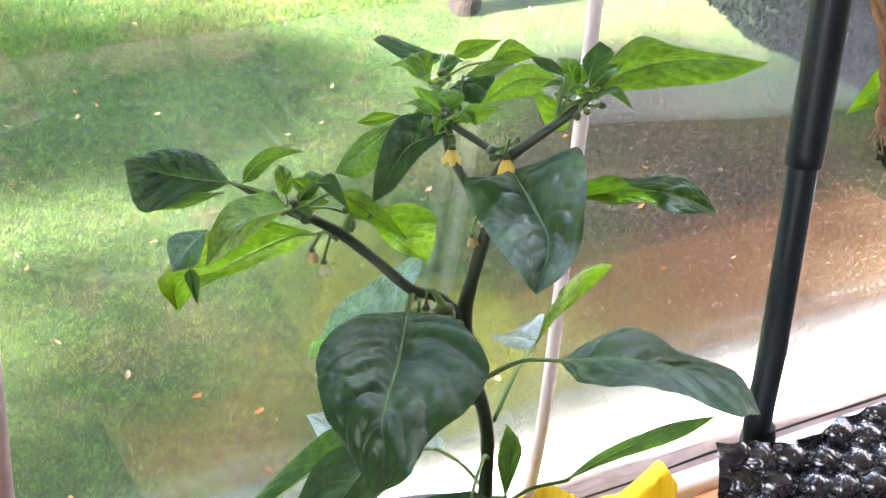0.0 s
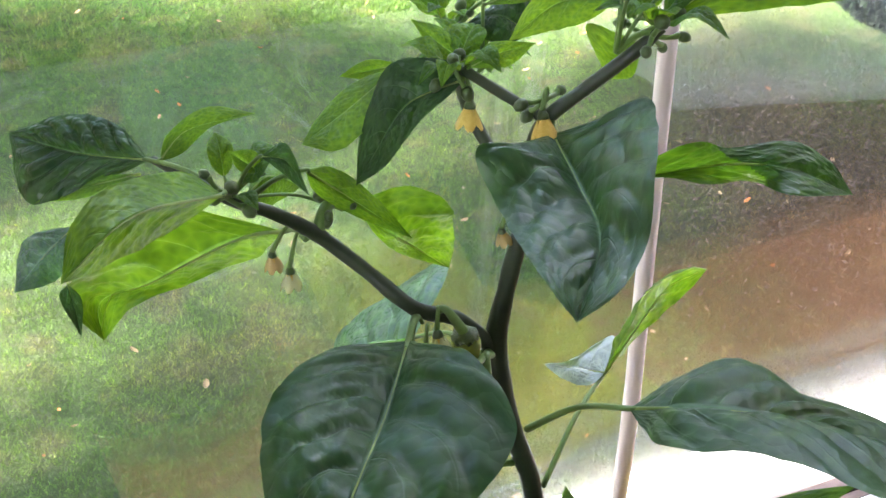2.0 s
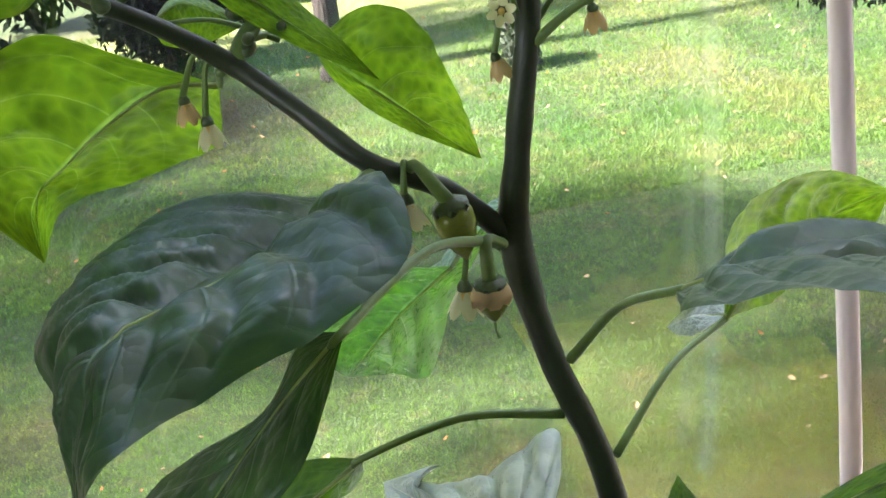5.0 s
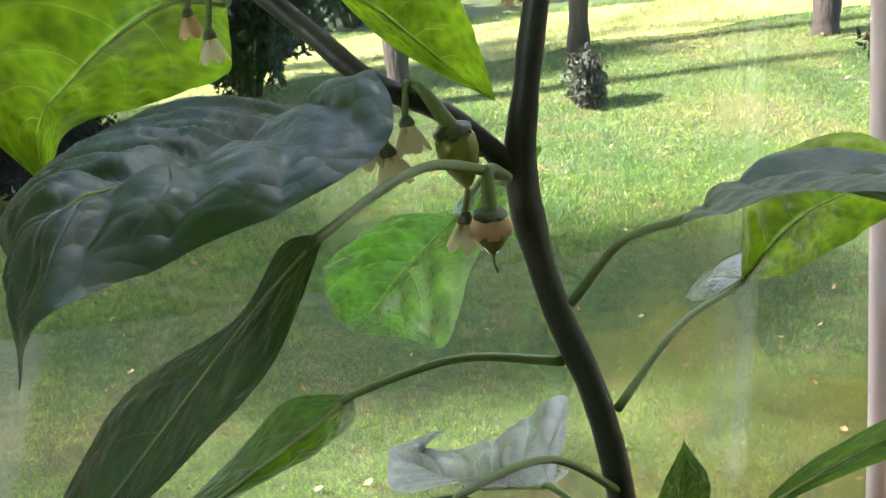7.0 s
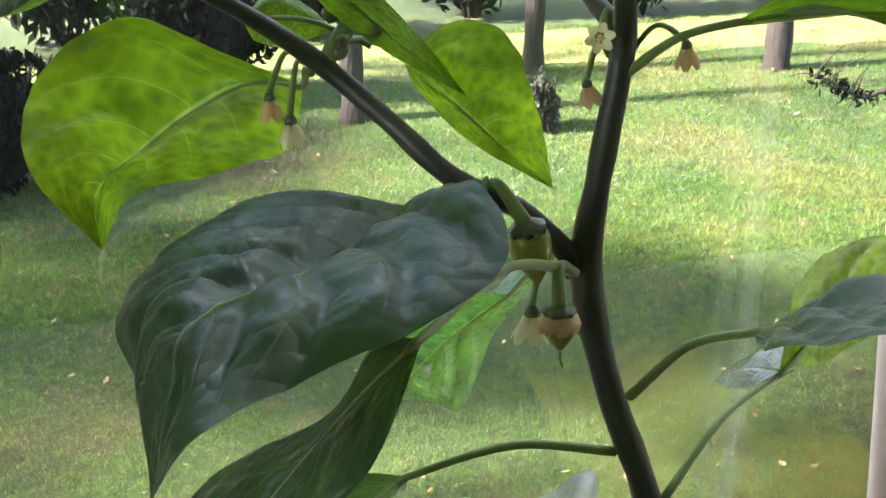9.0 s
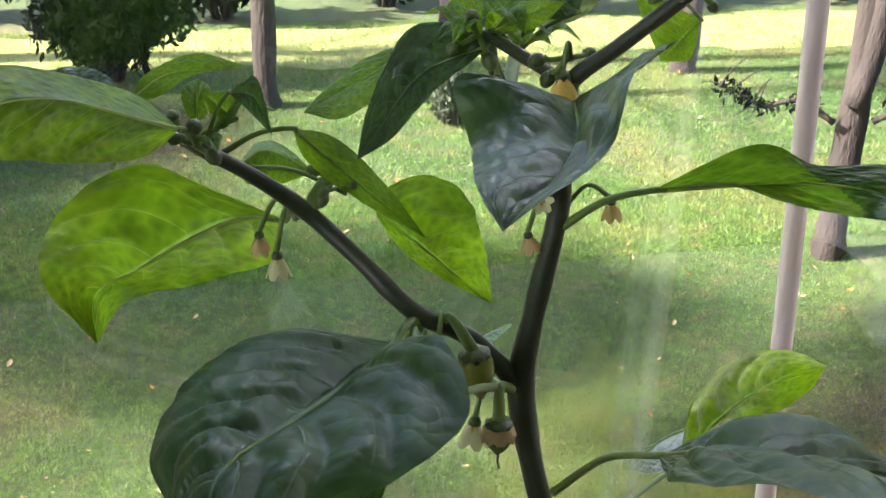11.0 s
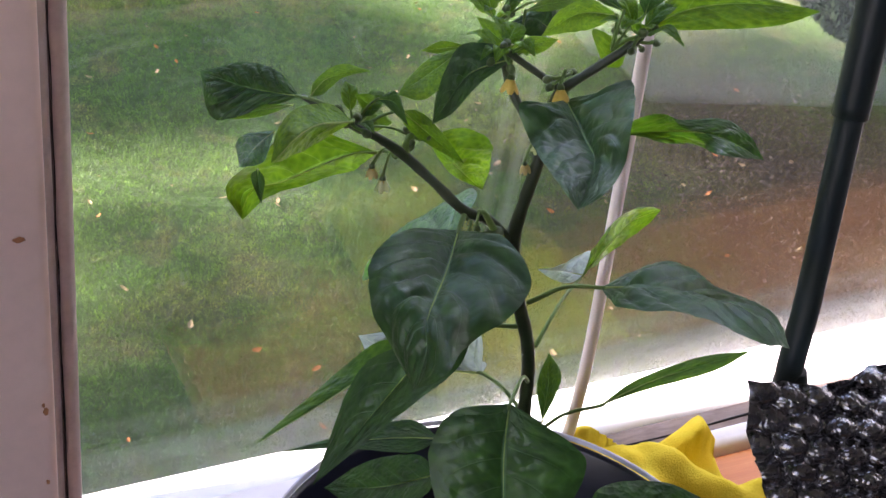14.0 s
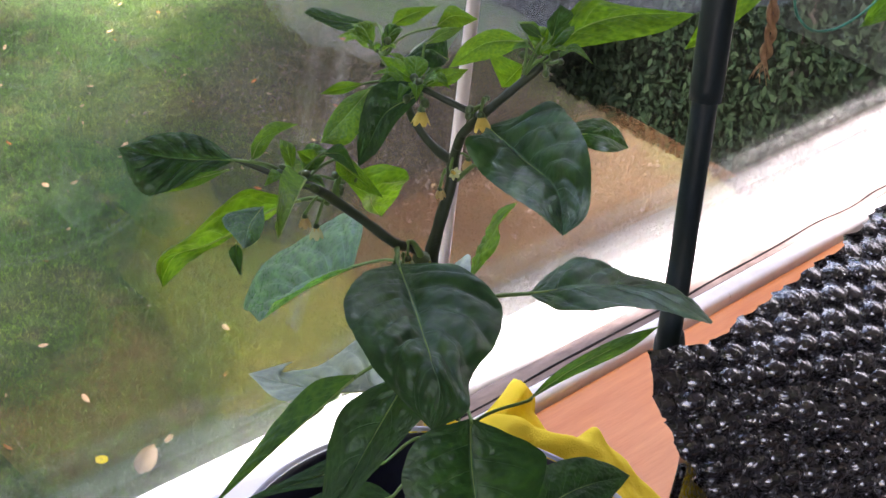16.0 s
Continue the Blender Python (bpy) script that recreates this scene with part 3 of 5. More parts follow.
tagged(part("potting_soil", bm, soil_mat), "dark crumbly potting soil filling the inner pot", "soil", kind="stuff")
rng = random.Random(4)
for name, mat, count, size, label in (("perlite", perlite_mat, 150, 0.0015, "white perlite grains in the soil"), ("bark_crumbs", chip_mat, 1700, 0.0030, "brown bark crumbs on the soil")):
    bm = bmesh.new()
    for k in range(count):
        a, r = rng.uniform(0, 6.283), 0.092 * math.sqrt(rng.random())
        x, y = centre.x + r * math.cos(a), centre.y + r * math.sin(a)
        s = size * rng.uniform(0.25, 1.3)
        m = Matrix.Translation((x, y, soil_height(x, y) + s * 0.25)) @ Euler([rng.uniform(0, 6) for _ in range(3)]).to_matrix().to_4x4() @ Matrix.Diagonal((s * rng.uniform(0.8, 1.5), s * rng.uniform(0.35, 0.8), s * rng.uniform(0.25, 0.6), 1))
        bmesh.ops.create_icosphere(bm, subdivisions=1, radius=1.0, matrix=m)
    tagged(part(name, bm, mat, smooth=False), label, name.replace("_", " "), kind="stuff")

# ---- the pepper plant ----
plant = thing("pepper_plant", "bushy green pepper plant with flowers and small green fruits", "plant")


def resample(points, count):
    """Points at even steps along the smooth line through the given ones."""
    line = spline(points, 24) if len(points) > 2 else [Vector(points[0]).lerp(Vector(points[1]), k / 24) for k in range(25)]
    run = [0.0]
    for p, q in zip(line, line[1:]):
        run.append(run[-1] + (q - p).length)
    out, j = [], 0
    for k in range(count + 1):
        d = run[-1] * k / count
        while j < len(run) - 2 and run[j + 1] < d:
            j += 1
        f = (d - run[j]) / max(run[j + 1] - run[j], 1e-9)
        out.append(line[j].lerp(line[j + 1], min(f, 1.0)))
    return out


def leaf(start, rib, left, right, camber, mat, quilt, unlit_face=None, pleat=0.0):
    """A blade spread between its midrib and its two rims, each a line of points from base to tip, quilted between
    its side ribs, and pleated on its left half where it is drawn together; a petiole runs to it from start."""
    b, t = Vector(rib[0]), Vector(rib[-1])
    length = sum((Vector(p) - Vector(q)).length for p, q in zip(rib, rib[1:]))
    nu, nv = (96, 48) if length > 0.05 else (56, 28)
    mids = resample(rib, nu)
    rims = [resample([rib[0], *left, rib[-1]], nu), resample([rib[0], *right, rib[-1]], nu)]
    seed = Vector((b.x * 37, b.y * 41, b.z * 29))
    ribs = 7.0 if length > 0.05 else 5.5
    normals = []
    for i in range(nu + 1):
        d = mids[min(i + 2, nu)] - mids[max(i - 2, 0)]
        n = d.cross(rims[0][i] - rims[1][i])
        if n.length < 1e-9:
            n = Vector(normals[-1]) if normals else Vector((0, 0, 1e-6))
        normals.append(n.normalized())
    for i in (0, 1, nu - 1, nu):
        normals[i] = normals[2 if i < 2 else nu - 2]
    if sum(n.z for n in normals) < 0:
        normals = [-n for n in normals]
    smooth = [sum(normals[max(0, i - 3):i + 4], Vector((0, 0, 0))).normalized() for i in range(nu + 1)]

    def place(u, v):
        i = round(u * nu)
        s = 2 * v - 1
        a = abs(s)
        edge = rims[1 if s > 0 else 0][i]
        arm = edge - mids[i]
        n = smooth[i]
        d = (mids[min(i + 1, nu)] - mids[max(i - 1, 0)]).normalized()
        q = mids[i] + arm * a
        hw = arm.length
        q += n * (camber * hw * a * (1 - a) * 1.6)
        # hollows along the side ribs, swollen cells between them, finer puckers
        w = (u - 0.24 * a ** 1.3) * ribs + (0.45 if s > 0 else 0.0)
        w += 0.22 * noise.noise(seed + Vector((u * 5, s * 2.5, 3)))
        dome = abs(math.sin(math.pi * w)) ** 0.6
        cell = 0.55 + 0.9 * abs(noise.noise(seed + Vector((math.floor(w) * 1.7, 2 * s, 11))))
        pucker = noise.noise(seed + Vector((u * 15, s * 6, 7)))
        crease = abs(noise.noise(seed + Vector((u * 30, s * 9, 4))))
        fine = noise.noise(seed + Vector((u * 44, s * 17, 9)))
        ends = min(1.0, 6 * u, 6 * (1 - u))
        q += n * (quilt * min(hw, 0.028) * ends * min(1, 5 * a) * (1 - 0.75 * a ** 4) * (0.13 * dome * cell + 0.022 * pucker - 0.030 * crease * a + 0.005 * fine))
        if pleat and s < 0:
            q += n * (pleat * 0.0016 * ends * min(1, 4 * a) * (1 - a ** 3) * (abs(math.sin(math.pi * (w * 2.2 + 0.6 * noise.noise(seed + Vector((u * 3, s * 2, 1)))))) ** 0.7 - 0.5))
        q += n * (0.07 * hw * a * a * ends * noise.noise(seed + Vector((u * 5.0, s * 1.2, 0))))
        q += arm * (0.035 * a * ends * noise.noise(seed + Vector((u * 14.0, s, 5))))
        return q

    bm = bmesh.new()
    grid_sheet(bm, nu, nv, place, "blade")
    blade = part("leaf", bm, mat, plant)
    if unlit_face:
        # past the twist: darker upper face, with its lack of backlight in the colour
        blade.data.materials.append(unlit_face)
        for k, f in enumerate(blade.data.polygons):
            f.material_index = 1 if k // nv > nu * 0.40 + 0.35 * (k % nv) else 0
    bm = bmesh.new()
    thick = 0.0004 + 0.0055 * min(length, 0.12)
    line = [mids[round(f * nu)] - smooth[round(f * nu)] * 0.0002 for f in (0, 0.15, 0.35, 0.55, 0.75, 0.95)]
    tube(bm, line, [thick * 0.85, thick * 0.6, thick * 0.45, thick * 0.32, thick * 0.2, thick * 0.1], 3, 6)
    part("midrib", bm, rib_mat, blade)
    if start and (Vector(start) - b).length > 0.003:
        st = Vector(start)
        bm = bmesh.new()
        bend = (st + b) / 2 + Vector((0, 0, 0.10 * (b - st).length))
        tube(bm, [st, bend, b, mids[max(1, nu // 24)]], [thick * 1.35, thick * 1.05, thick, thick * 0.7], 6, 8)
        part("petiole", bm, twig_mat, blade)
    return blade


def stalk(name, points, radii, mat, knots=0.12):
    bm = bmesh.new()
    tube(bm, points, radii, 8, 12, knots)
    return part(name, bm, mat, plant)


stalk("stem", [(0.020, 0.010, 0.020), (0.0165, 0.0055, 0.0860), (0.0125, 0.0020, 0.1402), (0.0070, 0.0010, 0.1740), (-0.0018, 0.0030, 0.2020), (-0.0052, 0.0105, 0.2275), (-0.0022, 0.0122, 0.2485), (0.0018, 0.0125, 0.2700), (0.0042, 0.0155, 0.2800), (0.0036, 0.0140, 0.2895), (0.0017, 0.0106, 0.2984)],
      [0.0044, 0.0040, 0.0034, 0.0033, 0.0032, 0.0038, 0.0030, 0.0028, 0.0027, 0.0024, 0.0021], stem_mat)
stalk("branch", [(-0.0045, 0.0107, 0.2267), (-0.0185, 0.0109, 0.2427), (-0.0356, 0.0073, 0.2541), (-0.0472, 0.0162, 0.2648), (-0.0590, 0.0251, 0.2751), (-0.0727, 0.0236, 0.2864), (-0.0853, 0.0226, 0.2946), (-0.0998, 0.0449, 0.2982)],
      [0.0028, 0.0023, 0.0024, 0.0022, 0.0023, 0.0019, 0.0019, 0.0012], stem_mat)
stalk("branch", [(0.0042, 0.0155, 0.2805), (0.0012, 0.0260, 0.2840), (-0.0007, 0.0349, 0.2896), (-0.0040, 0.0401, 0.2984), (-0.0121, 0.0318, 0.3129), (-0.0159, 0.0279, 0.3171)], [0.0022, 0.0021, 0.0020, 0.0019, 0.0018, 0.0017], stem_mat)
stalk("branch", [(0.0036, 0.0140, 0.2895), (0.0017, 0.0106, 0.2984), (-0.0014, -0.0005, 0.3136), (0.0086, -0.0041, 0.3231), (0.0206, -0.0086, 0.3345), (0.0264, -0.0103, 0.3405)], [0.0025, 0.0021, 0.0022, 0.0019, 0.0019, 0.0014], stem_mat)
stalk("branch", [(-0.0014, -0.0005, 0.3136), (-0.0078, 0.0122, 0.3164), (-0.0141, 0.0258, 0.3192)], [0.0018, 0.0016, 0.0016], stem_mat)
stalk("branch", [(-0.0040, 0.0401, 0.2984), (0.0031, 0.0569, 0.3036), (0.0102, 0.0780, 0.3084)], [0.0020, 0.0018, 0.0014], twig_mat)
stalk("branch", [(-0.0590, 0.0251, 0.2751), (-0.0555, 0.0285, 0.2803), (-0.0510, 0.0323, 0.2833)], [0.0020, 0.0017, 0.0014], twig_mat)

leaf((-0.036, 0.0055, 0.2525), [(-0.0422, -0.0023, 0.2510), (-0.0646, -0.0359, 0.2564), (-0.0906, -0.0716, 0.2637), (-0.0952, -0.0827, 0.2578), (-0.0998, -0.0856, 0.2423)],
     [(-0.0703, -0.0088, 0.2598), (-0.0909, -0.0200, 0.2581), (-0.1034, -0.0495, 0.2547), (-0.1000, -0.0618, 0.2469)],
     [(-0.0391, -0.0373, 0.2686), (-0.0409, -0.0608, 0.2658), (-0.0561, -0.0755, 0.2603), (-0.0786, -0.0832, 0.2564), (-0.0929, -0.0968, 0.2568)], 0.1, leaf_dark, 1.2, None, 1.0)
leaf((0.0005, 0.0, 0.315), [(-0.0020, -0.0056, 0.3116), (-0.0112, -0.0349, 0.3132), (-0.0239, -0.0647, 0.3181), (-0.0433, -0.0870, 0.3145)],
     [(-0.0258, -0.0223, 0.3221), (-0.0355, -0.0232, 0.3212), (-0.0347, -0.0359, 0.3119), (-0.0444, -0.0734, 0.3178)],
     [(0.0039, -0.0168, 0.3205), (0.0130, -0.0268, 0.3291), (-0.0112, -0.0656, 0.3365), (-0.0218, -0.0801, 0.3258), (-0.0360, -0.0900, 0.3222)], 0.12, leaf_dark, 1.0)
leaf((-0.058, 0.027, 0.279), [(-0.0400, 0.0415, 0.2724), (-0.0346, 0.0291, 0.2680), (-0.0167, 0.0433, 0.2483), (-0.0018, 0.0501, 0.2331)],
     [(-0.0373, 0.0319, 0.2656), (-0.0239, 0.0398, 0.2502)],
     [(-0.0290, 0.0308, 0.2813), (-0.0199, 0.0206, 0.2798), (-0.0097, 0.0335, 0.2577)], 0.1, leaf_light, 0.5)
leaf((-0.086, 0.0215, 0.2955), [(-0.0908, 0.0110, 0.3035), (-0.1218, -0.0187, 0.3214), (-0.1424, -0.0336, 0.3173)],
     [(-0.1016, 0.0107, 0.3130), (-0.1254, -0.0130, 0.3267), (-0.1371, -0.0256, 0.3266)],
     [(-0.1009, 0.0131, 0.2960), (-0.1259, -0.0138, 0.3065)], 0.12, leaf_light, 0.6)
leaf(None, [(-0.1346, -0.0150, 0.3194), (-0.1428, -0.0178, 0.3149), (-0.1512, -0.0258, 0.3124)],
     [(-0.1392, -0.0079, 0.3154), (-0.1451, -0.0044, 0.3107)],
     [(-0.1380, -0.0205, 0.3159), (-0.1408, -0.0210, 0.3099)], 0.15, leaf_half_sheen, 1.2)
leaf(None, [(-0.1353, -0.0019, 0.2954), (-0.1342, -0.0015, 0.2869), (-0.1340, -0.0047, 0.2805)],
     [(-0.1374, -0.0005, 0.2907)],
     [(-0.1325, -0.0028, 0.2903)], 0.15, leaf_dark, 0.5)
leaf((-0.062, 0.026, 0.274), [(-0.0621, 0.0439, 0.2660), (-0.0785, 0.0435, 0.2670), (-0.1000, 0.0561, 0.2499), (-0.1123, 0.0743, 0.2342), (-0.1128, 0.0747, 0.2188)],
     [(-0.0806, 0.0434, 0.2758), (-0.1006, 0.0394, 0.2858), (-0.1202, 0.0431, 0.2718), (-0.1260, 0.0610, 0.2464)],
     [(-0.0644, 0.0640, 0.2454), (-0.0797, 0.0665, 0.2398), (-0.1034, 0.0658, 0.2355)], 0.12, leaf_light, 0.6)
leaf((-0.088, 0.023, 0.296), [(-0.1010, 0.0440, 0.2987), (-0.1163, 0.0626, 0.2945), (-0.1316, 0.0845, 0.2930)],
     [(-0.1054, 0.0601, 0.3028), (-0.1164, 0.0734, 0.3015)],
     [(-0.1101, 0.0500, 0.2922), (-0.1316, 0.0630, 0.2810)], 0.15, leaf_dark, 1.7)
leaf(None, [(-0.1040, 0.0438, 0.2951), (-0.1191, 0.0542, 0.2879), (-0.1303, 0.0615, 0.2819)],
     [(-0.1183, 0.0566, 0.2900)],
     [(-0.1170, 0.0501, 0.2872)], 0.12, leaf_light, 0.4)
leaf((-0.088, 0.023, 0.297), [(-0.1008, 0.0338, 0.3035), (-0.0912, 0.0391, 0.3085), (-0.0709, 0.0406, 0.3091)],
     [(-0.0968, 0.0389, 0.3085), (-0.0842, 0.0431, 0.3124)],
     [(-0.0939, 0.0352, 0.3041), (-0.0843, 0.0391, 0.3081)], 0.15, leaf_light, 0.4)
leaf((-0.084, 0.022, 0.2965), [(-0.0770, 0.0181, 0.3029), (-0.0843, 0.0251, 0.3077)],
     [(-0.0779, 0.0217, 0.3083)],
     [(-0.0827, 0.0216, 0.3034)], 0.2, leaf_light, 0.8)
leaf((-0.084, 0.022, 0.2965), [(-0.0792, 0.0146, 0.3106), (-0.0740, 0.0087, 0.3112), (-0.0708, 0.0006, 0.3043)],
     [(-0.0731, 0.0103, 0.3152)],
     [(-0.0761, 0.0093, 0.3087)], 0.2, leaf_dark, 1.4)
leaf((-0.08, 0.023, 0.293), [(-0.0631, 0.0235, 0.2983), (-0.0495, 0.0258, 0.2855), (-0.0281, 0.0254, 0.2659)],
     [(-0.0520, 0.0284, 0.2938), (-0.0395, 0.0286, 0.2816)],
     [(-0.0589, 0.0250, 0.2885), (-0.0448, 0.0257, 0.2766)], 0.12, leaf_light, 0.6)
leaf((0.002, -0.0005, 0.2015), [(0.0149, -0.0346, 0.2315), (0.0275, -0.0590, 0.2455), (0.0577, -0.0695, 0.2362), (0.0685, -0.1004, 0.2353)],
     [(0.0341, -0.0305, 0.2338), (0.0575, -0.0309, 0.2350), (0.0627, -0.0535, 0.2351), (0.0831, -0.0709, 0.2289)],
     [(0.0106, -0.0481, 0.2356), (0.0069, -0.0671, 0.2442), (0.0238, -0.0991, 0.2591), (0.0344, -0.1174, 0.2588)], 0.1, leaf_dark, 1.1)
leaf((0.0111, 0.0005, 0.1727), [(0.0531, 0.0327, 0.1831), (0.0687, 0.0383, 0.1948), (0.0989, 0.0594, 0.1937), (0.1146, 0.0586, 0.1971)],
     [(0.0476, 0.0147, 0.2174), (0.0644, 0.0271, 0.2186), (0.0856, 0.0383, 0.2165)],
     [(0.0729, 0.0485, 0.1763), (0.0938, 0.0589, 0.1778), (0.1123, 0.0638, 0.1853)], 0.12, leaf_light, 0.7)
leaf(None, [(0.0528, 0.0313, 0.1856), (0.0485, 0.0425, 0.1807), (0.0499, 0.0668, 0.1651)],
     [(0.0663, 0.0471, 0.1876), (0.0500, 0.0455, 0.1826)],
     [(0.0461, 0.0300, 0.1828), (0.0464, 0.0470, 0.1732)], 0.12, leaf_sheen, 0.8)
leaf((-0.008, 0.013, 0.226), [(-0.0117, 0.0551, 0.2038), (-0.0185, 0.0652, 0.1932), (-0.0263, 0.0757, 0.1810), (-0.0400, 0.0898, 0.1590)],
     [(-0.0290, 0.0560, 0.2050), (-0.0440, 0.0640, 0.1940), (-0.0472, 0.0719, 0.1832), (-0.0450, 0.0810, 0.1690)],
     [(0.0080, 0.0720, 0.2120), (0.0195, 0.0973, 0.2011), (0.0090, 0.1190, 0.1750), (0.0036, 0.1390, 0.1490), (-0.0057, 0.1420, 0.1230), (-0.0239, 0.1152, 0.1421)], 0.1, leaf_half_sheen, 0.8)
leaf((-0.007, 0.011, 0.228), [(-0.0517, -0.0433, 0.2428), (-0.0639, -0.0426, 0.2317), (-0.0800, -0.0450, 0.2159), (-0.1235, -0.0541, 0.1717)],
     [(-0.0595, -0.0350, 0.2383), (-0.0693, -0.0397, 0.2276), (-0.0953, -0.0295, 0.2074)],
     [(-0.0590, -0.0536, 0.2330), (-0.0678, -0.0593, 0.2231), (-0.0844, -0.0577, 0.2079)], 0.1, leaf_dark, 0.5)
leaf((-0.0002, 0.002, 0.1862), [(-0.0470, 0.0064, 0.1841), (-0.0647, 0.0103, 0.1704), (-0.1226, 0.0170, 0.1321)],
     [(-0.0628, 0.0206, 0.1775), (-0.0805, 0.0246, 0.1596)],
     [(-0.0517, 0.0249, 0.1635), (-0.0974, 0.0141, 0.1490)], 0.15, leaf_mid, 0.8)
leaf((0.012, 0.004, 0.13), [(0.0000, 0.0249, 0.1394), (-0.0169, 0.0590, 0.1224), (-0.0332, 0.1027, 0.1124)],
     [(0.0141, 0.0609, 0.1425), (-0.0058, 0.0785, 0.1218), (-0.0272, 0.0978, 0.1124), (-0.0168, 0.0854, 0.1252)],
     [(0.0062, 0.0363, 0.1367), (-0.0166, 0.0490, 0.1305), (-0.0349, 0.0715, 0.1159)], 0.12, leaf_sheen, 1.6)
leaf((0.0024, 0.012, 0.2713), [(0.0253, 0.0077, 0.2823), (0.0630, 0.0025, 0.2836), (0.0852, -0.0049, 0.2815), (0.1168, -0.0034, 0.2640)],
     [(0.0477, -0.0020, 0.2968), (0.0681, 0.0035, 0.2882), (0.0896, 0.0013, 0.2871), (0.1055, -0.0013, 0.2779)],
     [(0.0399, -0.0032, 0.2874), (0.0560, -0.0031, 0.2815), (0.0808, 0.0058, 0.2724), (0.0791, -0.0159, 0.2791)], 0.12, leaf_mid, 0.9, leaf_dark)
leaf((0.014, -0.008, 0.3345), [(0.0243, -0.0088, 0.3398), (0.0442, -0.0099, 0.3501), (0.0682, -0.0186, 0.3556), (0.0947, -0.0353, 0.3574)],
     [(0.0422, -0.0036, 0.3549), (0.0534, -0.0041, 0.3608), (0.0676, -0.0149, 0.3588)],
     [(0.0336, -0.0111, 0.3422), (0.0542, -0.0204, 0.3458), (0.0771, -0.0309, 0.3502)], 0.12, leaf_light, 0.9)
leaf((0.014, -0.008, 0.3345), [(0.0242, -0.0115, 0.3510), (0.0283, -0.0093, 0.3649)],
     [(0.0224, -0.0082, 0.3573)],
     [(0.0330, -0.0137, 0.3604)], 0.2, leaf_dark, 0.8)
leaf((0.014, -0.008, 0.3345), [(0.0164, -0.0041, 0.3481), (0.0073, 0.0112, 0.3423), (-0.0017, 0.0223, 0.3273)],
     [(0.0104, 0.0091, 0.3496), (0.0029, 0.0188, 0.3406)],
     [(0.0110, 0.0031, 0.3392), (0.0041, 0.0133, 0.3327)], 0.15, leaf_light, 0.7)
leaf((0.014, -0.008, 0.3345), [(0.0082, -0.0191, 0.3575), (-0.0121, -0.0210, 0.3699)],
     [(-0.0001, -0.0193, 0.3657)],
     [(-0.0049, -0.0205, 0.3632)], 0.2, leaf_dark, 1.0)
leaf((0.014, -0.008, 0.3345), [(0.0354, 0.0105, 0.3253), (0.0273, 0.0138, 0.3140)],
     [(0.0224, 0.0198, 0.3296)],
     [(0.0335, 0.0101, 0.3157)], 0.15, leaf_light, 0.5)
leaf((-0.013, 0.028, 0.317), [(-0.0145, 0.0243, 0.3166), (-0.0291, 0.0296, 0.3092), (-0.0402, 0.0276, 0.2963), (-0.0467, 0.0257, 0.2882)],
     [(-0.0176, 0.0306, 0.3207), (-0.0310, 0.0388, 0.3174), (-0.0418, 0.0335, 0.3009)],
     [(-0.0180, 0.0242, 0.3131), (-0.0277, 0.0250, 0.3051), (-0.0379, 0.0239, 0.2943)], 0.05, leaf_dark, 0.9)
leaf((-0.013, 0.028, 0.317), [(-0.0253, 0.0450, 0.3132), (-0.0414, 0.0420, 0.3047), (-0.0579, 0.0392, 0.2970)],
     [(-0.0370, 0.0482, 0.3094), (-0.0495, 0.0452, 0.3025)],
     [(-0.0350, 0.0363, 0.3048), (-0.0484, 0.0316, 0.2975)], 0.12, leaf_light, 0.5)
leaf((-0.013, 0.028, 0.317), [(-0.0176, 0.0573, 0.3073), (-0.0344, 0.0681, 0.3012)],
     [(-0.0261, 0.0647, 0.3069)],
     [(-0.0270, 0.0619, 0.3021)], 0.1, leaf_light, 0.5)
leaf((0.01, 0.075, 0.31), [(0.0227, 0.0921, 0.3126), (0.0128, 0.1094, 0.3092), (0.0043, 0.1281, 0.3081)],
     [(0.0163, 0.1082, 0.3121), (0.0089, 0.1248, 0.3114)],
     [(0.0152, 0.1007, 0.3082), (0.0098, 0.1084, 0.3062)], 0.2, leaf_dark, 1.5)
leaf((0.01, 0.075, 0.31), [(0.0226, 0.0946, 0.3130), (0.0083, 0.1016, 0.3026)],
     [(0.0170, 0.1026, 0.3109)],
     [(0.0178, 0.0938, 0.3088)], 0.2, leaf_light, 0.8)
leaf((0.01, 0.075, 0.31), [(0.0204, 0.0826, 0.3172), (0.0288, 0.0783, 0.3233), (0.0387, 0.0714, 0.3283)],
     [(0.0254, 0.0829, 0.3246)],
     [(0.0281, 0.0759, 0.3192)], 0.2, leaf_light, 0.8)
leaf((0.01, 0.075, 0.31), [(0.0232, 0.0565, 0.3269), (0.0324, 0.0545, 0.3318), (0.0417, 0.0471, 0.3311)],
     [(0.0327, 0.0577, 0.3355)],
     [(0.0316, 0.0507, 0.3271)], 0.2, leaf_light, 0.8)
leaf((0.0, 0.04, 0.312), [(-0.0013, 0.0391, 0.3313), (0.0132, 0.0419, 0.3325), (0.0267, 0.0423, 0.3321)],
     [(0.0124, 0.0435, 0.3343)],
     [(0.0137, 0.0398, 0.3298)], 0.2, leaf_light, 1.0)
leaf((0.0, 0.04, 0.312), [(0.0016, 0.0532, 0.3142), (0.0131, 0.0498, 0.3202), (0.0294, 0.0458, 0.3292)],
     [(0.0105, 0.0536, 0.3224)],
     [(0.0158, 0.0450, 0.3170)], 0.2, leaf_sheen, 1.2)
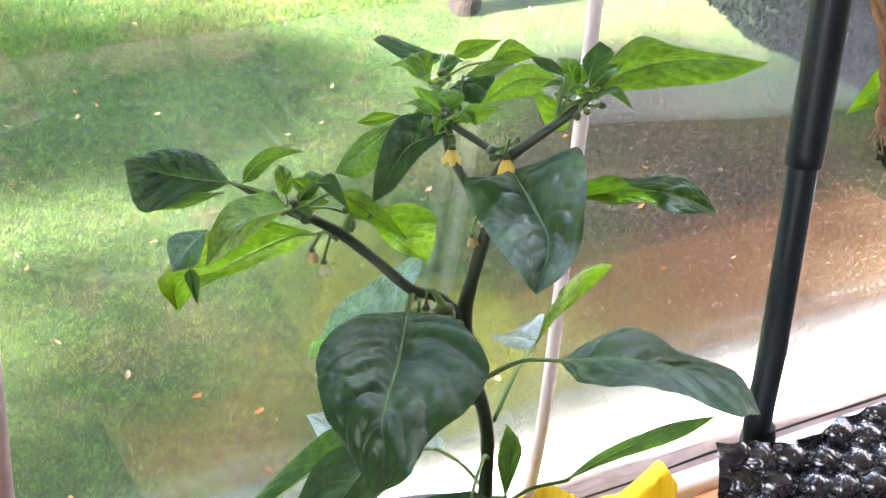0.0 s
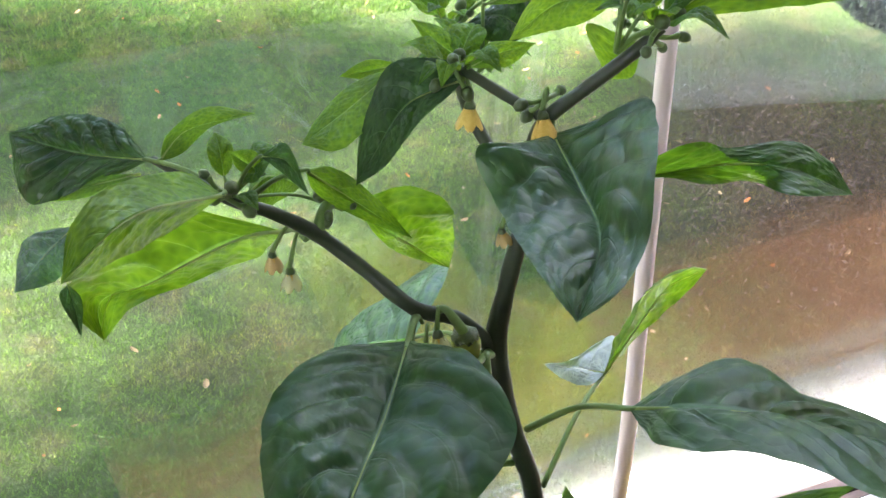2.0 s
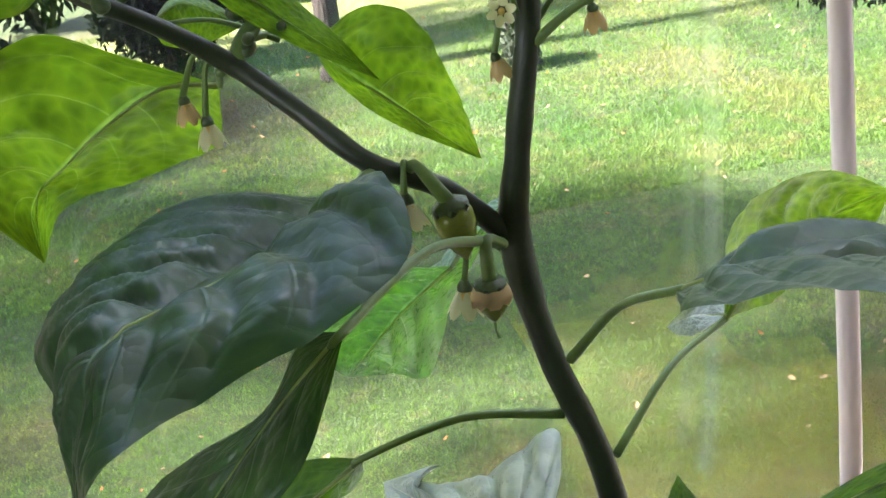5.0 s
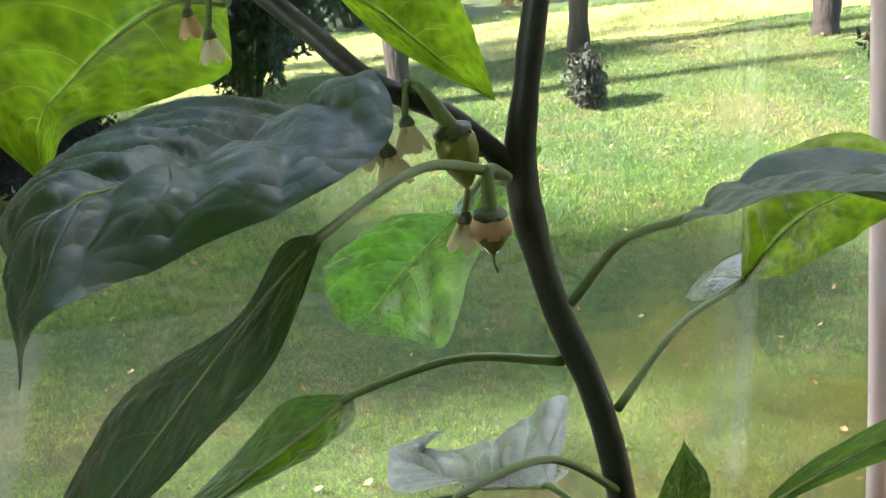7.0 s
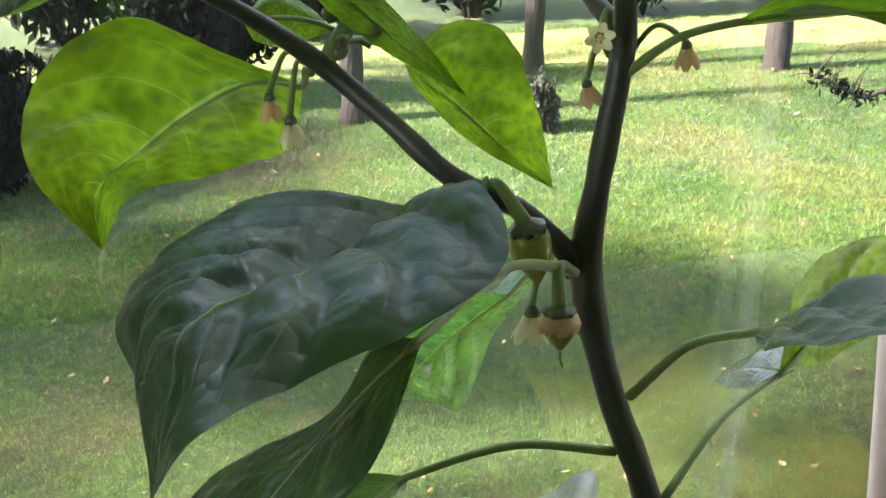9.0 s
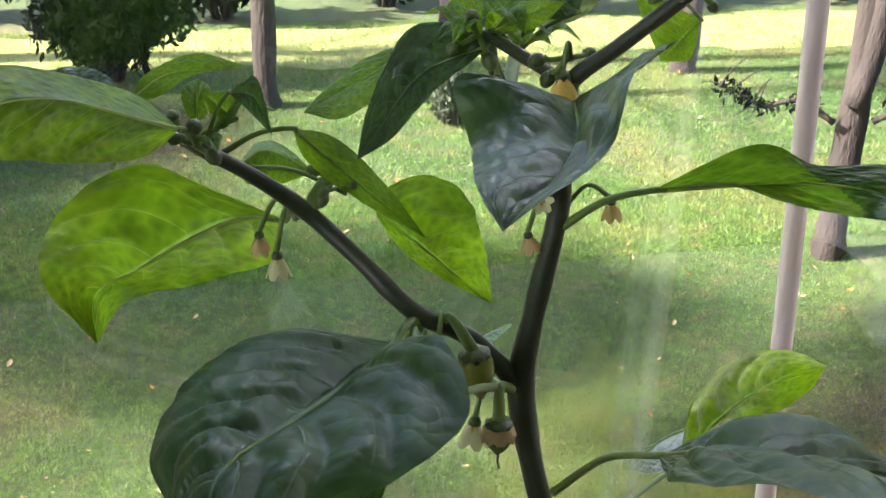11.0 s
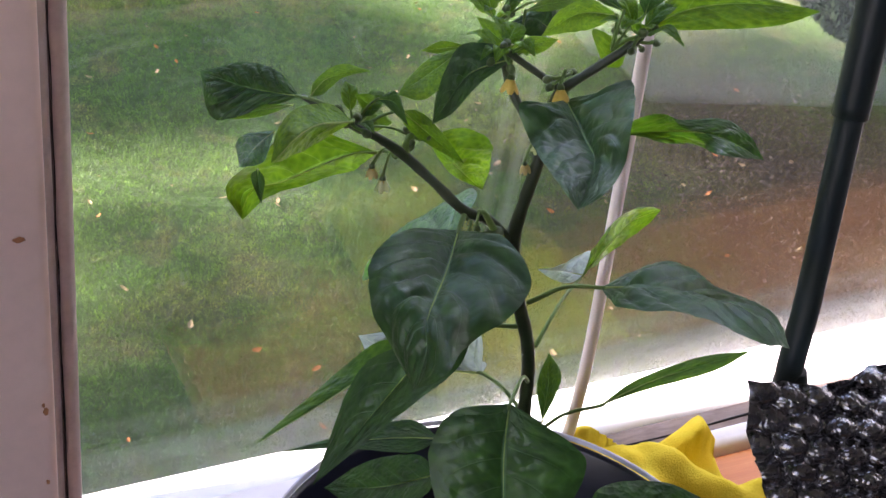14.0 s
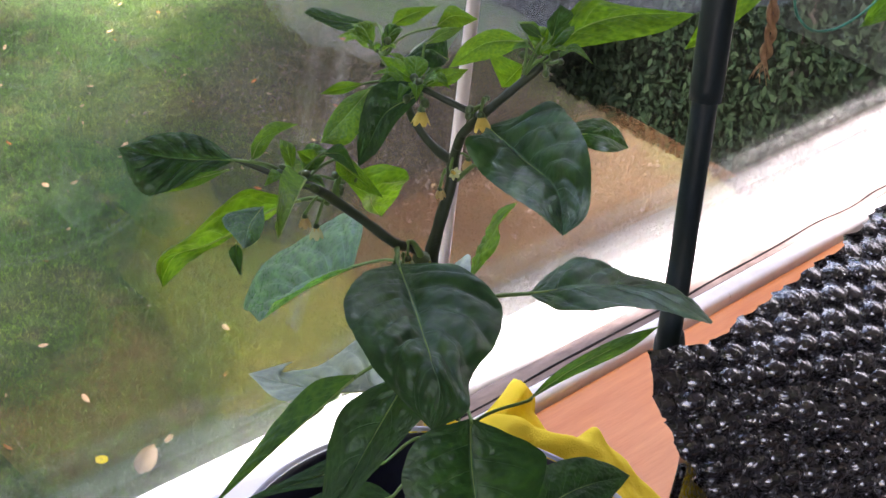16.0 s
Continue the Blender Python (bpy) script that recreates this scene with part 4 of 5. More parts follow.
leaf((-0.005, 0.035, 0.315), [(-0.0078, 0.0331, 0.3168), (-0.0141, 0.0387, 0.3208), (-0.0208, 0.0467, 0.3271)],
     [(-0.0127, 0.0414, 0.3248)],
     [(-0.0159, 0.0370, 0.3177)], 0.2, leaf_light, 0.8)
leaf((-0.005, 0.035, 0.315), [(-0.0135, 0.0236, 0.3204), (-0.0060, 0.0195, 0.3256), (0.0018, 0.0135, 0.3300)],
     [(-0.0071, 0.0226, 0.3277)],
     [(-0.0050, 0.0159, 0.3230)], 0.2, leaf_light, 0.8)
leaf((0.015, 0.002, 0.105), [(0.0242, -0.0405, 0.1655), (0.0446, -0.0504, 0.1843), (0.0763, -0.0716, 0.2103)],
     [(0.0396, -0.0449, 0.1817), (0.0610, -0.0578, 0.1996)],
     [(0.0398, -0.0498, 0.1785), (0.0632, -0.0654, 0.1967)], 0.08, leaf_mid, 0.6)
leaf((0.013, 0.003, 0.148), [(-0.0333, -0.0525, 0.1918), (-0.0378, -0.0614, 0.1733), (-0.0419, -0.0766, 0.1460), (-0.0477, -0.0884, 0.1218)],
     [(-0.0527, -0.0435, 0.1860), (-0.0625, -0.0437, 0.1760), (-0.0669, -0.0514, 0.1597), (-0.0621, -0.0691, 0.1377)],
     [(-0.0202, -0.0648, 0.1855), (-0.0078, -0.0791, 0.1761), (-0.0144, -0.0861, 0.1591), (-0.0308, -0.0904, 0.1362)], 0.15, leaf_dark, 0.55)
leaf((0.014, 0.003, 0.08), [(0.0119, -0.0671, 0.1160), (0.0546, -0.0639, 0.1080), (0.1000, -0.0657, 0.0936)],
     [(0.0261, -0.0534, 0.1251), (0.0619, -0.0522, 0.1170), (0.0856, -0.0579, 0.1049)],
     [(0.0238, -0.0678, 0.1108), (0.0500, -0.0748, 0.0979), (0.0810, -0.0702, 0.0937)], 0.15, leaf_dark, 0.55)
leaf((0.013, 0.003, 0.09), [(-0.0478, -0.0270, 0.1316), (-0.0647, -0.0042, 0.1075), (-0.0821, 0.0229, 0.0872)],
     [(-0.0517, -0.0102, 0.1300), (-0.0669, 0.0107, 0.1109)],
     [(-0.0541, -0.0268, 0.1187), (-0.0702, -0.0107, 0.0945)], 0.15, leaf_dark, 0.5)
leaf((0.013, 0.004, 0.115), [(-0.0414, -0.0128, 0.1393), (-0.0627, 0.0021, 0.1327), (-0.1063, 0.0240, 0.1169)],
     [(-0.0504, 0.0018, 0.1413), (-0.0742, 0.0123, 0.1308)],
     [(-0.0548, -0.0098, 0.1318), (-0.0814, 0.0096, 0.1250)], 0.12, leaf_dark, 0.5)
leaf((0.013, 0.003, 0.12), [(0.0199, -0.0055, 0.1275), (0.0273, 0.0058, 0.1388), (0.0326, 0.0182, 0.1504)],
     [(0.0223, 0.0085, 0.1398)],
     [(0.0351, 0.0067, 0.1417)], 0.15, leaf_mid, 0.8)
leaf((0.0124, -0.0011, 0.0711), [(-0.0531, -0.0726, 0.1240), (-0.0714, -0.0775, 0.1417), (-0.0868, -0.0822, 0.1393)],
     [(-0.0654, -0.0830, 0.1347), (-0.0756, -0.0870, 0.1402), (-0.0821, -0.0857, 0.1408)],
     [(-0.0528, -0.0623, 0.1275), (-0.0610, -0.0630, 0.1318), (-0.0733, -0.0713, 0.1357)], 0.20, leaf_dark, 1.0)
leaf((0.0143, -0.0011, 0.0711), [(-0.0091, -0.0716, 0.0814), (-0.0015, -0.0766, 0.0912), (0.0088, -0.0812, 0.0800)],
     [(0.0006, -0.0609, 0.0787), (0.0065, -0.0615, 0.0779), (0.0085, -0.0700, 0.0787)],
     [(-0.0121, -0.0823, 0.0887), (-0.0082, -0.0864, 0.0896), (-0.0003, -0.0849, 0.0857)], 0.20, leaf_dark, 1.0)
leaf((-0.0478, 0.0321, 0.2770), [(-0.0747, 0.0398, 0.2831), (-0.0665, 0.0440, 0.2860), (-0.0539, 0.0492, 0.2771)],
     [(-0.0722, 0.0417, 0.2779), (-0.0667, 0.0443, 0.2756), (-0.0603, 0.0468, 0.2758)],
     [(-0.0690, 0.0491, 0.2860), (-0.0630, 0.0529, 0.2850), (-0.0581, 0.0520, 0.2815)], 0.10, leaf_light, 0.4)
leaf((-0.0027, 0.0375, 0.3107), [(0.0136, 0.0370, 0.3212), (0.0049, 0.0420, 0.3260), (-0.0052, 0.0471, 0.3207)],
     [(0.0083, 0.0350, 0.3201), (0.0028, 0.0371, 0.3198), (-0.0015, 0.0417, 0.3201)],
     [(0.0169, 0.0433, 0.3283), (0.0128, 0.0468, 0.3293), (0.0045, 0.0475, 0.3258)], 0.20, leaf_dark, 1.2)
for tip, count, seed in (((-0.0141, 0.0298, 0.3180), 6, 31), ((-0.0008, 0.0413, 0.3125), 6, 32), ((0.0244, -0.0084, 0.3414), 7, 33), ((-0.0862, 0.0219, 0.2974), 4, 34), ((0.0065, 0.0761, 0.3095), 5, 35)):
    rng = random.Random(seed)
    for k in range(count):
        a = 2 * math.pi * (k + rng.uniform(-0.3, 0.3)) / count
        out = Vector((math.cos(a), math.sin(a), rng.uniform(0.1, 0.9))).normalized()
        side = out.cross(Vector((0, 0, 1))).normalized()
        ln = rng.uniform(0.011, 0.020)
        b = Vector(tip) + out * 0.004
        m = b + out * ln * 0.5 + Vector((0, 0, 0.10 * ln))
        t = b + out * ln - Vector((0, 0, rng.uniform(0.0, 0.35) * ln))
        w = ln * rng.uniform(0.22, 0.32)
        lift = Vector((0, 0, 0.25 * w))
        leaf(tip, [b, m, t], [b.lerp(t, 0.2) + side * w * 0.8 + lift, m + side * w + lift], [b.lerp(t, 0.2) - side * w * 0.8 + lift, m - side * w + lift], 0.25, leaf_light if k % 3 else leaf_mid, 1.6)


def flower(at, hang, size, petals, open_, stem_from):
    """A nodding flower: stalk, green calyx, petals round a yellow heart."""
    at, hang = Vector(at), Vector(hang).normalized()
    bm = bmesh.new()
    s = Vector(stem_from)
    tube(bm, [s, (s + at) / 2 + Vector((0, 0, 0.006)), at - hang * size * 0.2], [0.0007, 0.0006, 0.0008], 6, 7)
    fl = part("flower_stalk", bm, twig_mat, plant)
    bm = bmesh.new()
    lathe(bm, [(0.0, -0.25 * size), (0.16 * size, -0.2 * size), (0.27 * size, 0.0), (0.27 * size, 0.16 * size), (0.0, 0.15 * size)], 10, at, hang)
    part("calyx", bm, bud_mat, fl)
    turn = Vector((0, 0, 1)).rotation_difference(hang).to_matrix()
    for k in range(6):
        a = 2 * math.pi * k / 6
        bm = bmesh.new()

        def place(u, v, a=a):
            r = size * (0.26 + 0.24 * math.sin(2.2 * u) + open_ * u ** 3 * 0.5)
            w = (v - 0.5) * 1.15 * math.sin(math.pi * min(0.96, 0.12 + 0.88 * u)) ** 0.7
            return at + turn @ Vector((r * math.cos(a + w), r * math.sin(a + w), size * (0.15 + 1.05 * u * (1 - 0.35 * open_ * u)) + 0.1 * size * abs(v - 0.5)))
        grid_sheet(bm, 6, 4, place)
        part("petal", bm, petals, fl)
    bm = bmesh.new()
    lathe(bm, [(0.0, 0.2 * size), (0.20 * size, 0.25 * size), (0.22 * size, 0.75 * size), (0.10 * size, 0.95 * size), (0.0, 0.97 * size)], 8, at, hang)
    part("anthers", bm, anther_mat, fl)
    return fl


def bud(at, up, size, stem_from):
    at, up = Vector(at), Vector(up).normalized()
    bm = bmesh.new()
    s = Vector(stem_from)
    tube(bm, [s, (s + at) / 2 + up * 0.0015, at], [0.0008, 0.0007, 0.0010], 4, 7)
    b = part("bud_stalk", bm, twig_mat, plant)
    bm = bmesh.new()
    lathe(bm, [(0.0, 0.0), (0.45 * size, 0.05 * size), (0.62 * size, 0.45 * size), (0.55 * size, 0.9 * size), (0.30 * size, 1.25 * size), (0.0, 1.35 * size)], 10, at, up)
    part("bud", bm, bud_mat, b)


def fruit(at, hang, width, length, stem_from, dried):
    """A young pepper: calyx, tapered body, and on the smaller one a dried flower and style."""
    at, hang = Vector(at), Vector(hang).normalized()
    top = at - hang * length * 0.5
    bm = bmesh.new()
    s = Vector(stem_from)
    tube(bm, [s, (s + top) / 2 + Vector((-0.002, -0.001, 0.006)), top], [0.0012, 0.0012, 0.0018], 8, 9)
    f = part("fruit_stalk", bm, twig_mat, plant)
    bm = bmesh.new()
    w = width / 2
    lathe(bm, [(0, 0.02 * length), (0.72 * w, 0.03 * length), (0.98 * w, 0.2 * length), (w, 0.38 * length), (0.82 * w, 0.6 * length), (0.48 * w, 0.82 * length), (0.18 * w, 0.97 * length), (0, length)], 20, top, hang)
    part("fruit", bm, fruit_mat, f, "small unripe green pepper")
    bm = bmesh.new()
    rings = lathe(bm, [(0.25 * w, -0.08 * length), (0.7 * w, -0.02 * length), (0.90 * w, 0.06 * length), (0.92 * w, 0.10 * length), (0.8 * w, 0.04 * length)], 20, top, hang)
    for k, v in enumerate(rings[2] + rings[3]):
        v.co += hang * (0.07 * length * math.sin(k * 2.1))
    part("calyx", bm, bud_mat, f)
    if dried:
        bm = bmesh.new()
        rings = lathe(bm, [(0.9 * w, 0.1 * length), (1.08 * w, 0.26 * length), (1.16 * w, 0.40 * length), (1.05 * w, 0.44 * length)], 24, top, hang)
        for k, v in enumerate(rings[2] + rings[3]):
            v.co += hang * (0.10 * length * math.sin(k * 1.7)) + Vector((0.0006, 0, 0)) * math.sin(k * 2.9)
        part("dried_petals", bm, petal_dry_mat, f, "withered brown petals")
        bm = bmesh.new()
        e = top + hang * length
        tube(bm, [e, e + hang * 0.002, e + hang * 0.004 + Vector((0.0005, 0, 0))], [0.0004, 0.0003, 0.0003], 3, 6)
        part("style", bm, twig_mat, f)


DOWN = (0.05, -0.1, -1)
fruit((-0.0194, 0.0033, 0.2365), (0.18, -0.05, -1), 0.0092, 0.0140, (-0.0280, 0.0088, 0.2494), False)
fruit((-0.0151, -0.0031, 0.2213), (0.02, 0.0, -1), 0.0080, 0.0100, (-0.0090, 0.0063, 0.2298), True)
flower((-0.0384, 0.0035, 0.2447), (-0.1, -0.1, -1), 0.0066, petal_mat, 0.35, (-0.0337, 0.0059, 0.2494))
flower((-0.0346, 0.0011, 0.2411), (0.2, -0.1, -1), 0.0066, petal_mat, 0.45, (-0.0327, 0.0047, 0.2476))
flower((-0.0298, 0.0034, 0.2459), (0.1, -0.3, -1), 0.0062, petal_mat, 0.4, (-0.0279, 0.0078, 0.2494))
flower((-0.0192, 0.0046, 0.2226), (-0.1, -0.1, -1), 0.0064, petal_mat, 0.45, (-0.0129, 0.0107, 0.2342))
flower((-0.0707, 0.0307, 0.2679), DOWN, 0.0048, petal_dry_mat, 0.3, (-0.0629, 0.0258, 0.2761))
flower((-0.0668, 0.0270, 0.2635), DOWN, 0.0054, petal_mat, 0.35, (-0.0629, 0.0258, 0.2761))
flower((0.0198, 0.0198, 0.2752), (0.1, 0, -1), 0.0048, petal_dry_mat, 0.3, (0.0057, 0.0197, 0.2729))
flower((-0.0049, 0.0128, 0.2704), (0.25, 0, -1), 0.0044, petal_dry_mat, 0.3, (0.0012, 0.0166, 0.2749))
flower((-0.0034, 0.0090, 0.2812), (-0.25, -0.9, 0.15), 0.0036, petal_mat, 0.9, (0.0010, 0.0140, 0.2790))
flower((-0.0040, -0.0029, 0.3165), (-0.05, -0.45, -1), 0.0066, anther_mat, 0.35, (-0.0013, -0.0000, 0.3193))
flower((-0.0109, 0.0261, 0.3072), (-0.1, -0.2, -1), 0.0066, anther_mat, 0.45, (-0.0141, 0.0278, 0.3171))
for at, n, spread, size, seed in (((-0.0870, 0.0212, 0.2963), 6, 0.007, 0.0032, 1), ((0.0235, -0.0103, 0.3385), 7, 0.008, 0.0032, 2), ((-0.0160, 0.0269, 0.3191), 5, 0.006, 0.0032, 3),
                                  ((-0.0518, 0.0315, 0.2812), 4, 0.005, 0.0030, 4), ((0.0065, 0.0712, 0.3088), 4, 0.006, 0.0028, 5), ((-0.0022, -0.0009, 0.3203), 3, 0.006, 0.0030, 6)):
    rng = random.Random(seed)
    for k in range(n):
        o = Vector((rng.uniform(-1, 1), rng.uniform(-1, 0.6), rng.uniform(-0.9, 1))).normalized()
        bud(Vector(at) + o * spread, o + Vector((0, -0.2, -0.3)), size * rng.uniform(0.7, 1.1), at)

# ---- cord, pole, wrapped planter, cloth ----
bm = bmesh.new()
tube(bm, [(0.142, 0.160, 0.80), (0.139, 0.149, 0.50), (0.138, 0.136, 0.30), (0.137, 0.126, 0.15), (0.136, 0.120, 0.06), (0.133, 0.117, 0.0), (0.124, 0.114, -0.060)], [0.0040] * 7, 10, 14, 0.03)
tagged(part("power_cord", bm, wire_mat), "smooth whitish plastic cord hanging down before the window", "cord")

pole = thing("support_pole", "dark tubular plant support pole with a sleeve joint", "pole")
PB, PD = Vector((0.1285, -0.0525, 0.150)), Vector((0.0725, 0.1813, 1.0)).normalized()
bm = bmesh.new()
tube(bm, [(0.262, -0.080, -0.005), (0.215, -0.066, 0.030), (0.160, -0.055, 0.095), PB, PB + PD * 0.06, PB + PD * 0.12, PB + PD * 0.19], [0.0066] * 7, 6, 20)
part("tube", bm, pole_mat, pole)
bm = bmesh.new()
tube(bm, [PB + PD * 0.175, PB + PD * 0.178, PB + PD * 0.55, PB + PD * 0.55], [0.0078, 0.0085, 0.0085, 0.0080], 6, 20)
part("sleeve", bm, pole_mat, pole, "wider dark green sleeve")
bm = bmesh.new()
tube(bm, [PB + PD * 0.004, PB + PD * 0.014, PB + PD * 0.020], [0.0084, 0.0084, 0.0070], 4, 20)
part("collar", bm, pole_mat, pole)

planter = thing("wrapped_planter", "tall planter wrapped in shiny black bubble film", "planter")
WN = Vector((-0.352, -0.755, 0.553)).normalized()
WX = Vector((0.906, -0.423, 0.0)).normalized()
WD = WX.cross(WN).normalized()
if WD.z > 0:
    WD = -WD
W0 = Vector((0.092, -0.059, 0.180))


def wrap_point(u, v):
    a0 = u * 0.25
    top = -max(0.0, a0 - 0.035) * 0.38
    b = top + (0.17 - top) * v
    a = a0 + 4.6 * max(b, 0.0) ** 2 + 0.002 * noise.noise(Vector((b * 60, 1, 0)))
    b += 0.003 * noise.noise(Vector((a * 90, 3, 0))) * (1 - v)
    # packed oval bubbles, each with its own height, tilt and dents
    row, top_h, kind = b / 0.0118, 0.0, 0.0
    for r in (math.floor(row - 0.5), math.floor(row - 0.5) + 1):
        col = a / 0.0152 - 0.5 * (r % 2)
        for c in (math.floor(col - 0.5), math.floor(col - 0.5) + 1):
            one = noise.noise(Vector((c * 3.71 + 0.3, r * 5.33 + 0.7, 0.5)))
            two = noise.noise(Vector((c * 2.37 + 0.2, r * 4.13 + 0.4, 7.5)))
            fx, fy = col - c - 0.5 - 0.22 * one, row - r - 0.5 - 0.22 * two
            d = (fx / 0.60) ** 2 + (fy / 0.58) ** 2
            lift = 0.0094 * math.sqrt(max(0.0, 1.12 - d)) * (1.0 + 0.5 * one) + 0.004 * (fx * two - fy * one)
            if lift > top_h:
                top_h, kind = lift, two
    hgt = top_h
    crease = abs(noise.noise(Vector((a * 210, b * 250, kind * 9))))
    hgt -= 0.0030 * max(0.0, 0.22 - crease) * (1.0 if kind > 0.0 else 0.15)
    hgt *= min(1.0, 0.25 + a / 0.045) if b < 0.035 else 1.0
    sag = -0.9 * max(0.0, a - 0.07) ** 2 - 1.6 * max(0.0, b - 0.02) ** 2 - 5.0 * max(0.0, 0.045 - b) ** 2 * min(1.0, a / 0.06)
    return W0 + WX * a + WD * b + WN * (hgt + sag)


bm = bmesh.new()
grid_sheet(bm, 400, 330, wrap_point)
part("bubble_film", bm, wrap_mat, planter, "glossy black bubble film with crinkled bubbles")
bm = bmesh.new()
lathe(bm, [(0.0, 0.0), (0.070, 0.0), (0.076, 0.06), (0.080, 0.12), (0.077, 0.12), (0.072, 0.06), (0.0, 0.06)], 40, (0.290, -0.080, TABLE_Z))
part("planter_body", bm, liner_mat, planter)
bm = bmesh.new()
tube(bm, [(0.108, -0.090, 0.115), (0.104, -0.094, 0.06), (0.100, -0.100, 0.0), (0.094, -0.104, -0.087)], [0.0026] * 4, 6, 8)
part("cable", bm, liner_mat, planter, "thin black cable hanging below the film")


def cloth_point(u, v):
    """A crumpled heap on the boards between pot, planter and window."""
    x0 = 0.100 - 0.050 * max(0.0, v - 0.72) / 0.28
    x = x0 + (0.290 - 0.03 * v - x0) * u + 0.012 * math.sin(5 * v + 1)
    y = -0.155 + 0.296 * v + 0.014 * math.sin(6 * u)
    q = Vector((x * 17, y * 17, 0.3))
    away = math.hypot(x - POT.x, y - POT.y)
    ridge = math.sin(52 * (x * 0.55 + y * 0.85) + 3.0 * noise.noise(q))
    z = 0.020 + 0.024 * ridge + 0.020 * noise.noise(q * 1.4) + 0.006 * noise.noise(q * 4)
    z += 0.009 * math.exp(-((x - 0.20) / 0.06) ** 2 - ((y - 0.075) / 0.045) ** 2)
    hem = min(1.0, 9 * min(u, 1 - u, v, 1 - v))
    z = max(0.003, z * (0.25 + 0.75 * hem))
    if y > 0.112:
        z += 0.012
    return Vector((x, min(y, 0.139), TABLE_Z + z))


bm = bmesh.new()
grid_sheet(bm, 90, 120, cloth_point)
cloth = tagged(part("cleaning_cloth", bm, cloth_mat), "crumpled bright yellow cloth tucked beside the pot", "cloth")
thick = cloth.modifiers.new("thickness", "SOLIDIFY")
thick.thickness = 0.002

# hanging plant by the pole: a leaf, jute twine and green wire
hanger = thing("hanging_plant", "green hanging plant tied with jute twine and green wire", "plant")


def plain_leaf(base, mid, tip, half, normal, mat, parent):
    b, m, t, n = Vector(base), Vector(mid), Vector(tip), Vector(normal).normalized()
    c = 2 * m - (b + t) / 2

    def place(u, v):
        s = 2 * v - 1
        q = b * (1 - u) ** 2 + c * 2 * u * (1 - u) + t * u * u
        d = (t - b).normalized()
        side = d.cross(n).normalized()
        return q + side * (s * half * 1.9 * u ** 0.6 * (1 - u) ** 0.9) + n * (half * 0.25 * abs(s) + 0.1 * half * noise.noise(Vector((u * 4, s * 2, b.x * 30))))
    bm = bmesh.new()
    grid_sheet(bm, 24, 12, place, "blade")
    return part("leaf", bm, mat, parent)


plain_leaf((0.345, 0.066, 0.325), (0.318, 0.074, 0.280), (0.284, 0.083, 0.243), 0.019, (-0.5, -0.7, 0.3), leaf_light, hanger)
plain_leaf((0.340, 0.010, 0.420), (0.300, 0.020, 0.372), (0.262, 0.030, 0.325), 0.022, (-0.4, -0.7, 0.5), leaf_light, hanger)
plain_leaf((0.500, 0.020, 0.300), (0.455, 0.030, 0.275), (0.425, 0.040, 0.245), 0.022, (-0.5, -0.6, 0.5), leaf_mid, hanger)
plain_leaf((0.500, 0.020, 0.320), (0.480, 0.000, 0.260), (0.475, -0.005, 0.200), 0.024, (-0.6, -0.7, 0.3), leaf_mid, hanger)
bm = bmesh.new()
tube(bm, [(0.520, 0.030, 0.62), (0.505, 0.024, 0.45), (0.500, 0.020, 0.31)], [0.0030, 0.0028, 0.0022], 8, 8)
part("stem", bm, twig_mat, hanger)
bm = bmesh.new()
tube(bm, [(0.520, 0.030, 0.60), (0.400, 0.020, 0.46), (0.400, 0.050, 0.38), (0.345, 0.066, 0.325)], [0.0028, 0.0024, 0.0020, 0.0014], 8, 8)
part("stem", bm, twig_mat, hanger)
bm = bmesh.new()
for k in range(2):
    path = spline([Vector(p) for p in ((0.147, -0.012, 0.400), (0.154, -0.034, 0.366), (0.165, -0.036, 0.337), (0.1722, -0.0339, 0.3134))], 6)
    tube(bm, [q + Vector((0.0018 * math.cos(a * 1.1 + 3.14 * k), 0.0018 * math.sin(a * 1.1 + 3.14 * k), 0)) for a, q in enumerate(path)], [0.0016] * 3, 2, 7, 0.3)
for k in range(9):
    e = Vector((0.1722, -0.0339, 0.3150))
    tube(bm, [e, e + Vector((0.003 * math.cos(k * 2.4), 0.003 * math.sin(k * 2.4), -0.005)), e + Vector((0.005 * math.cos(k * 2.4 + 0.5), 0.005 * math.sin(k * 2.4 + 0.5), -0.009 - 0.0005 * k))], [0.0003] * 3, 3, 5)
part("twine", bm, twine_mat, hanger, "frayed brown jute twine")
bm = bmesh.new()
tube(bm, [(0.166, -0.036, 0.385), (0.173, -0.040, 0.350), (0.180, -0.044, 0.338), (0.191, -0.048, 0.3328), (0.205, -0.054, 0.336), (0.222, -0.060, 0.352), (0.235, -0.062, 0.390)], [0.0007] * 5, 8, 7)
part("wire", bm, green_wire_mat, hanger, "thin green garden wire")
bm = bmesh.new()
lathe(bm, [(0.0, 0.0), (0.050, 0.0), (0.066, 0.085), (0.070, 0.09), (0.063, 0.088), (0.0, 0.075)], 32, (0.52, 0.030, 0.58))
part("hanging_pot", bm, liner_mat, hanger)
bm = bmesh.new()
for a in (0.3, 2.4, 4.5):
    tube(bm, [(0.52 + 0.068 * math.cos(a), 0.030 + 0.068 * math.sin(a), 0.665), (0.52, 0.030, 1.3), (0.52, 0.030, 1.999)], [0.0012] * 3, 4, 6)
part("cords", bm, twine_mat, hanger)

# unseen low bench and pale blanket, made up to give the panes' pale reflection
bench = thing("bench", "unseen low bench added to carry the mirrored blanket", "bench")
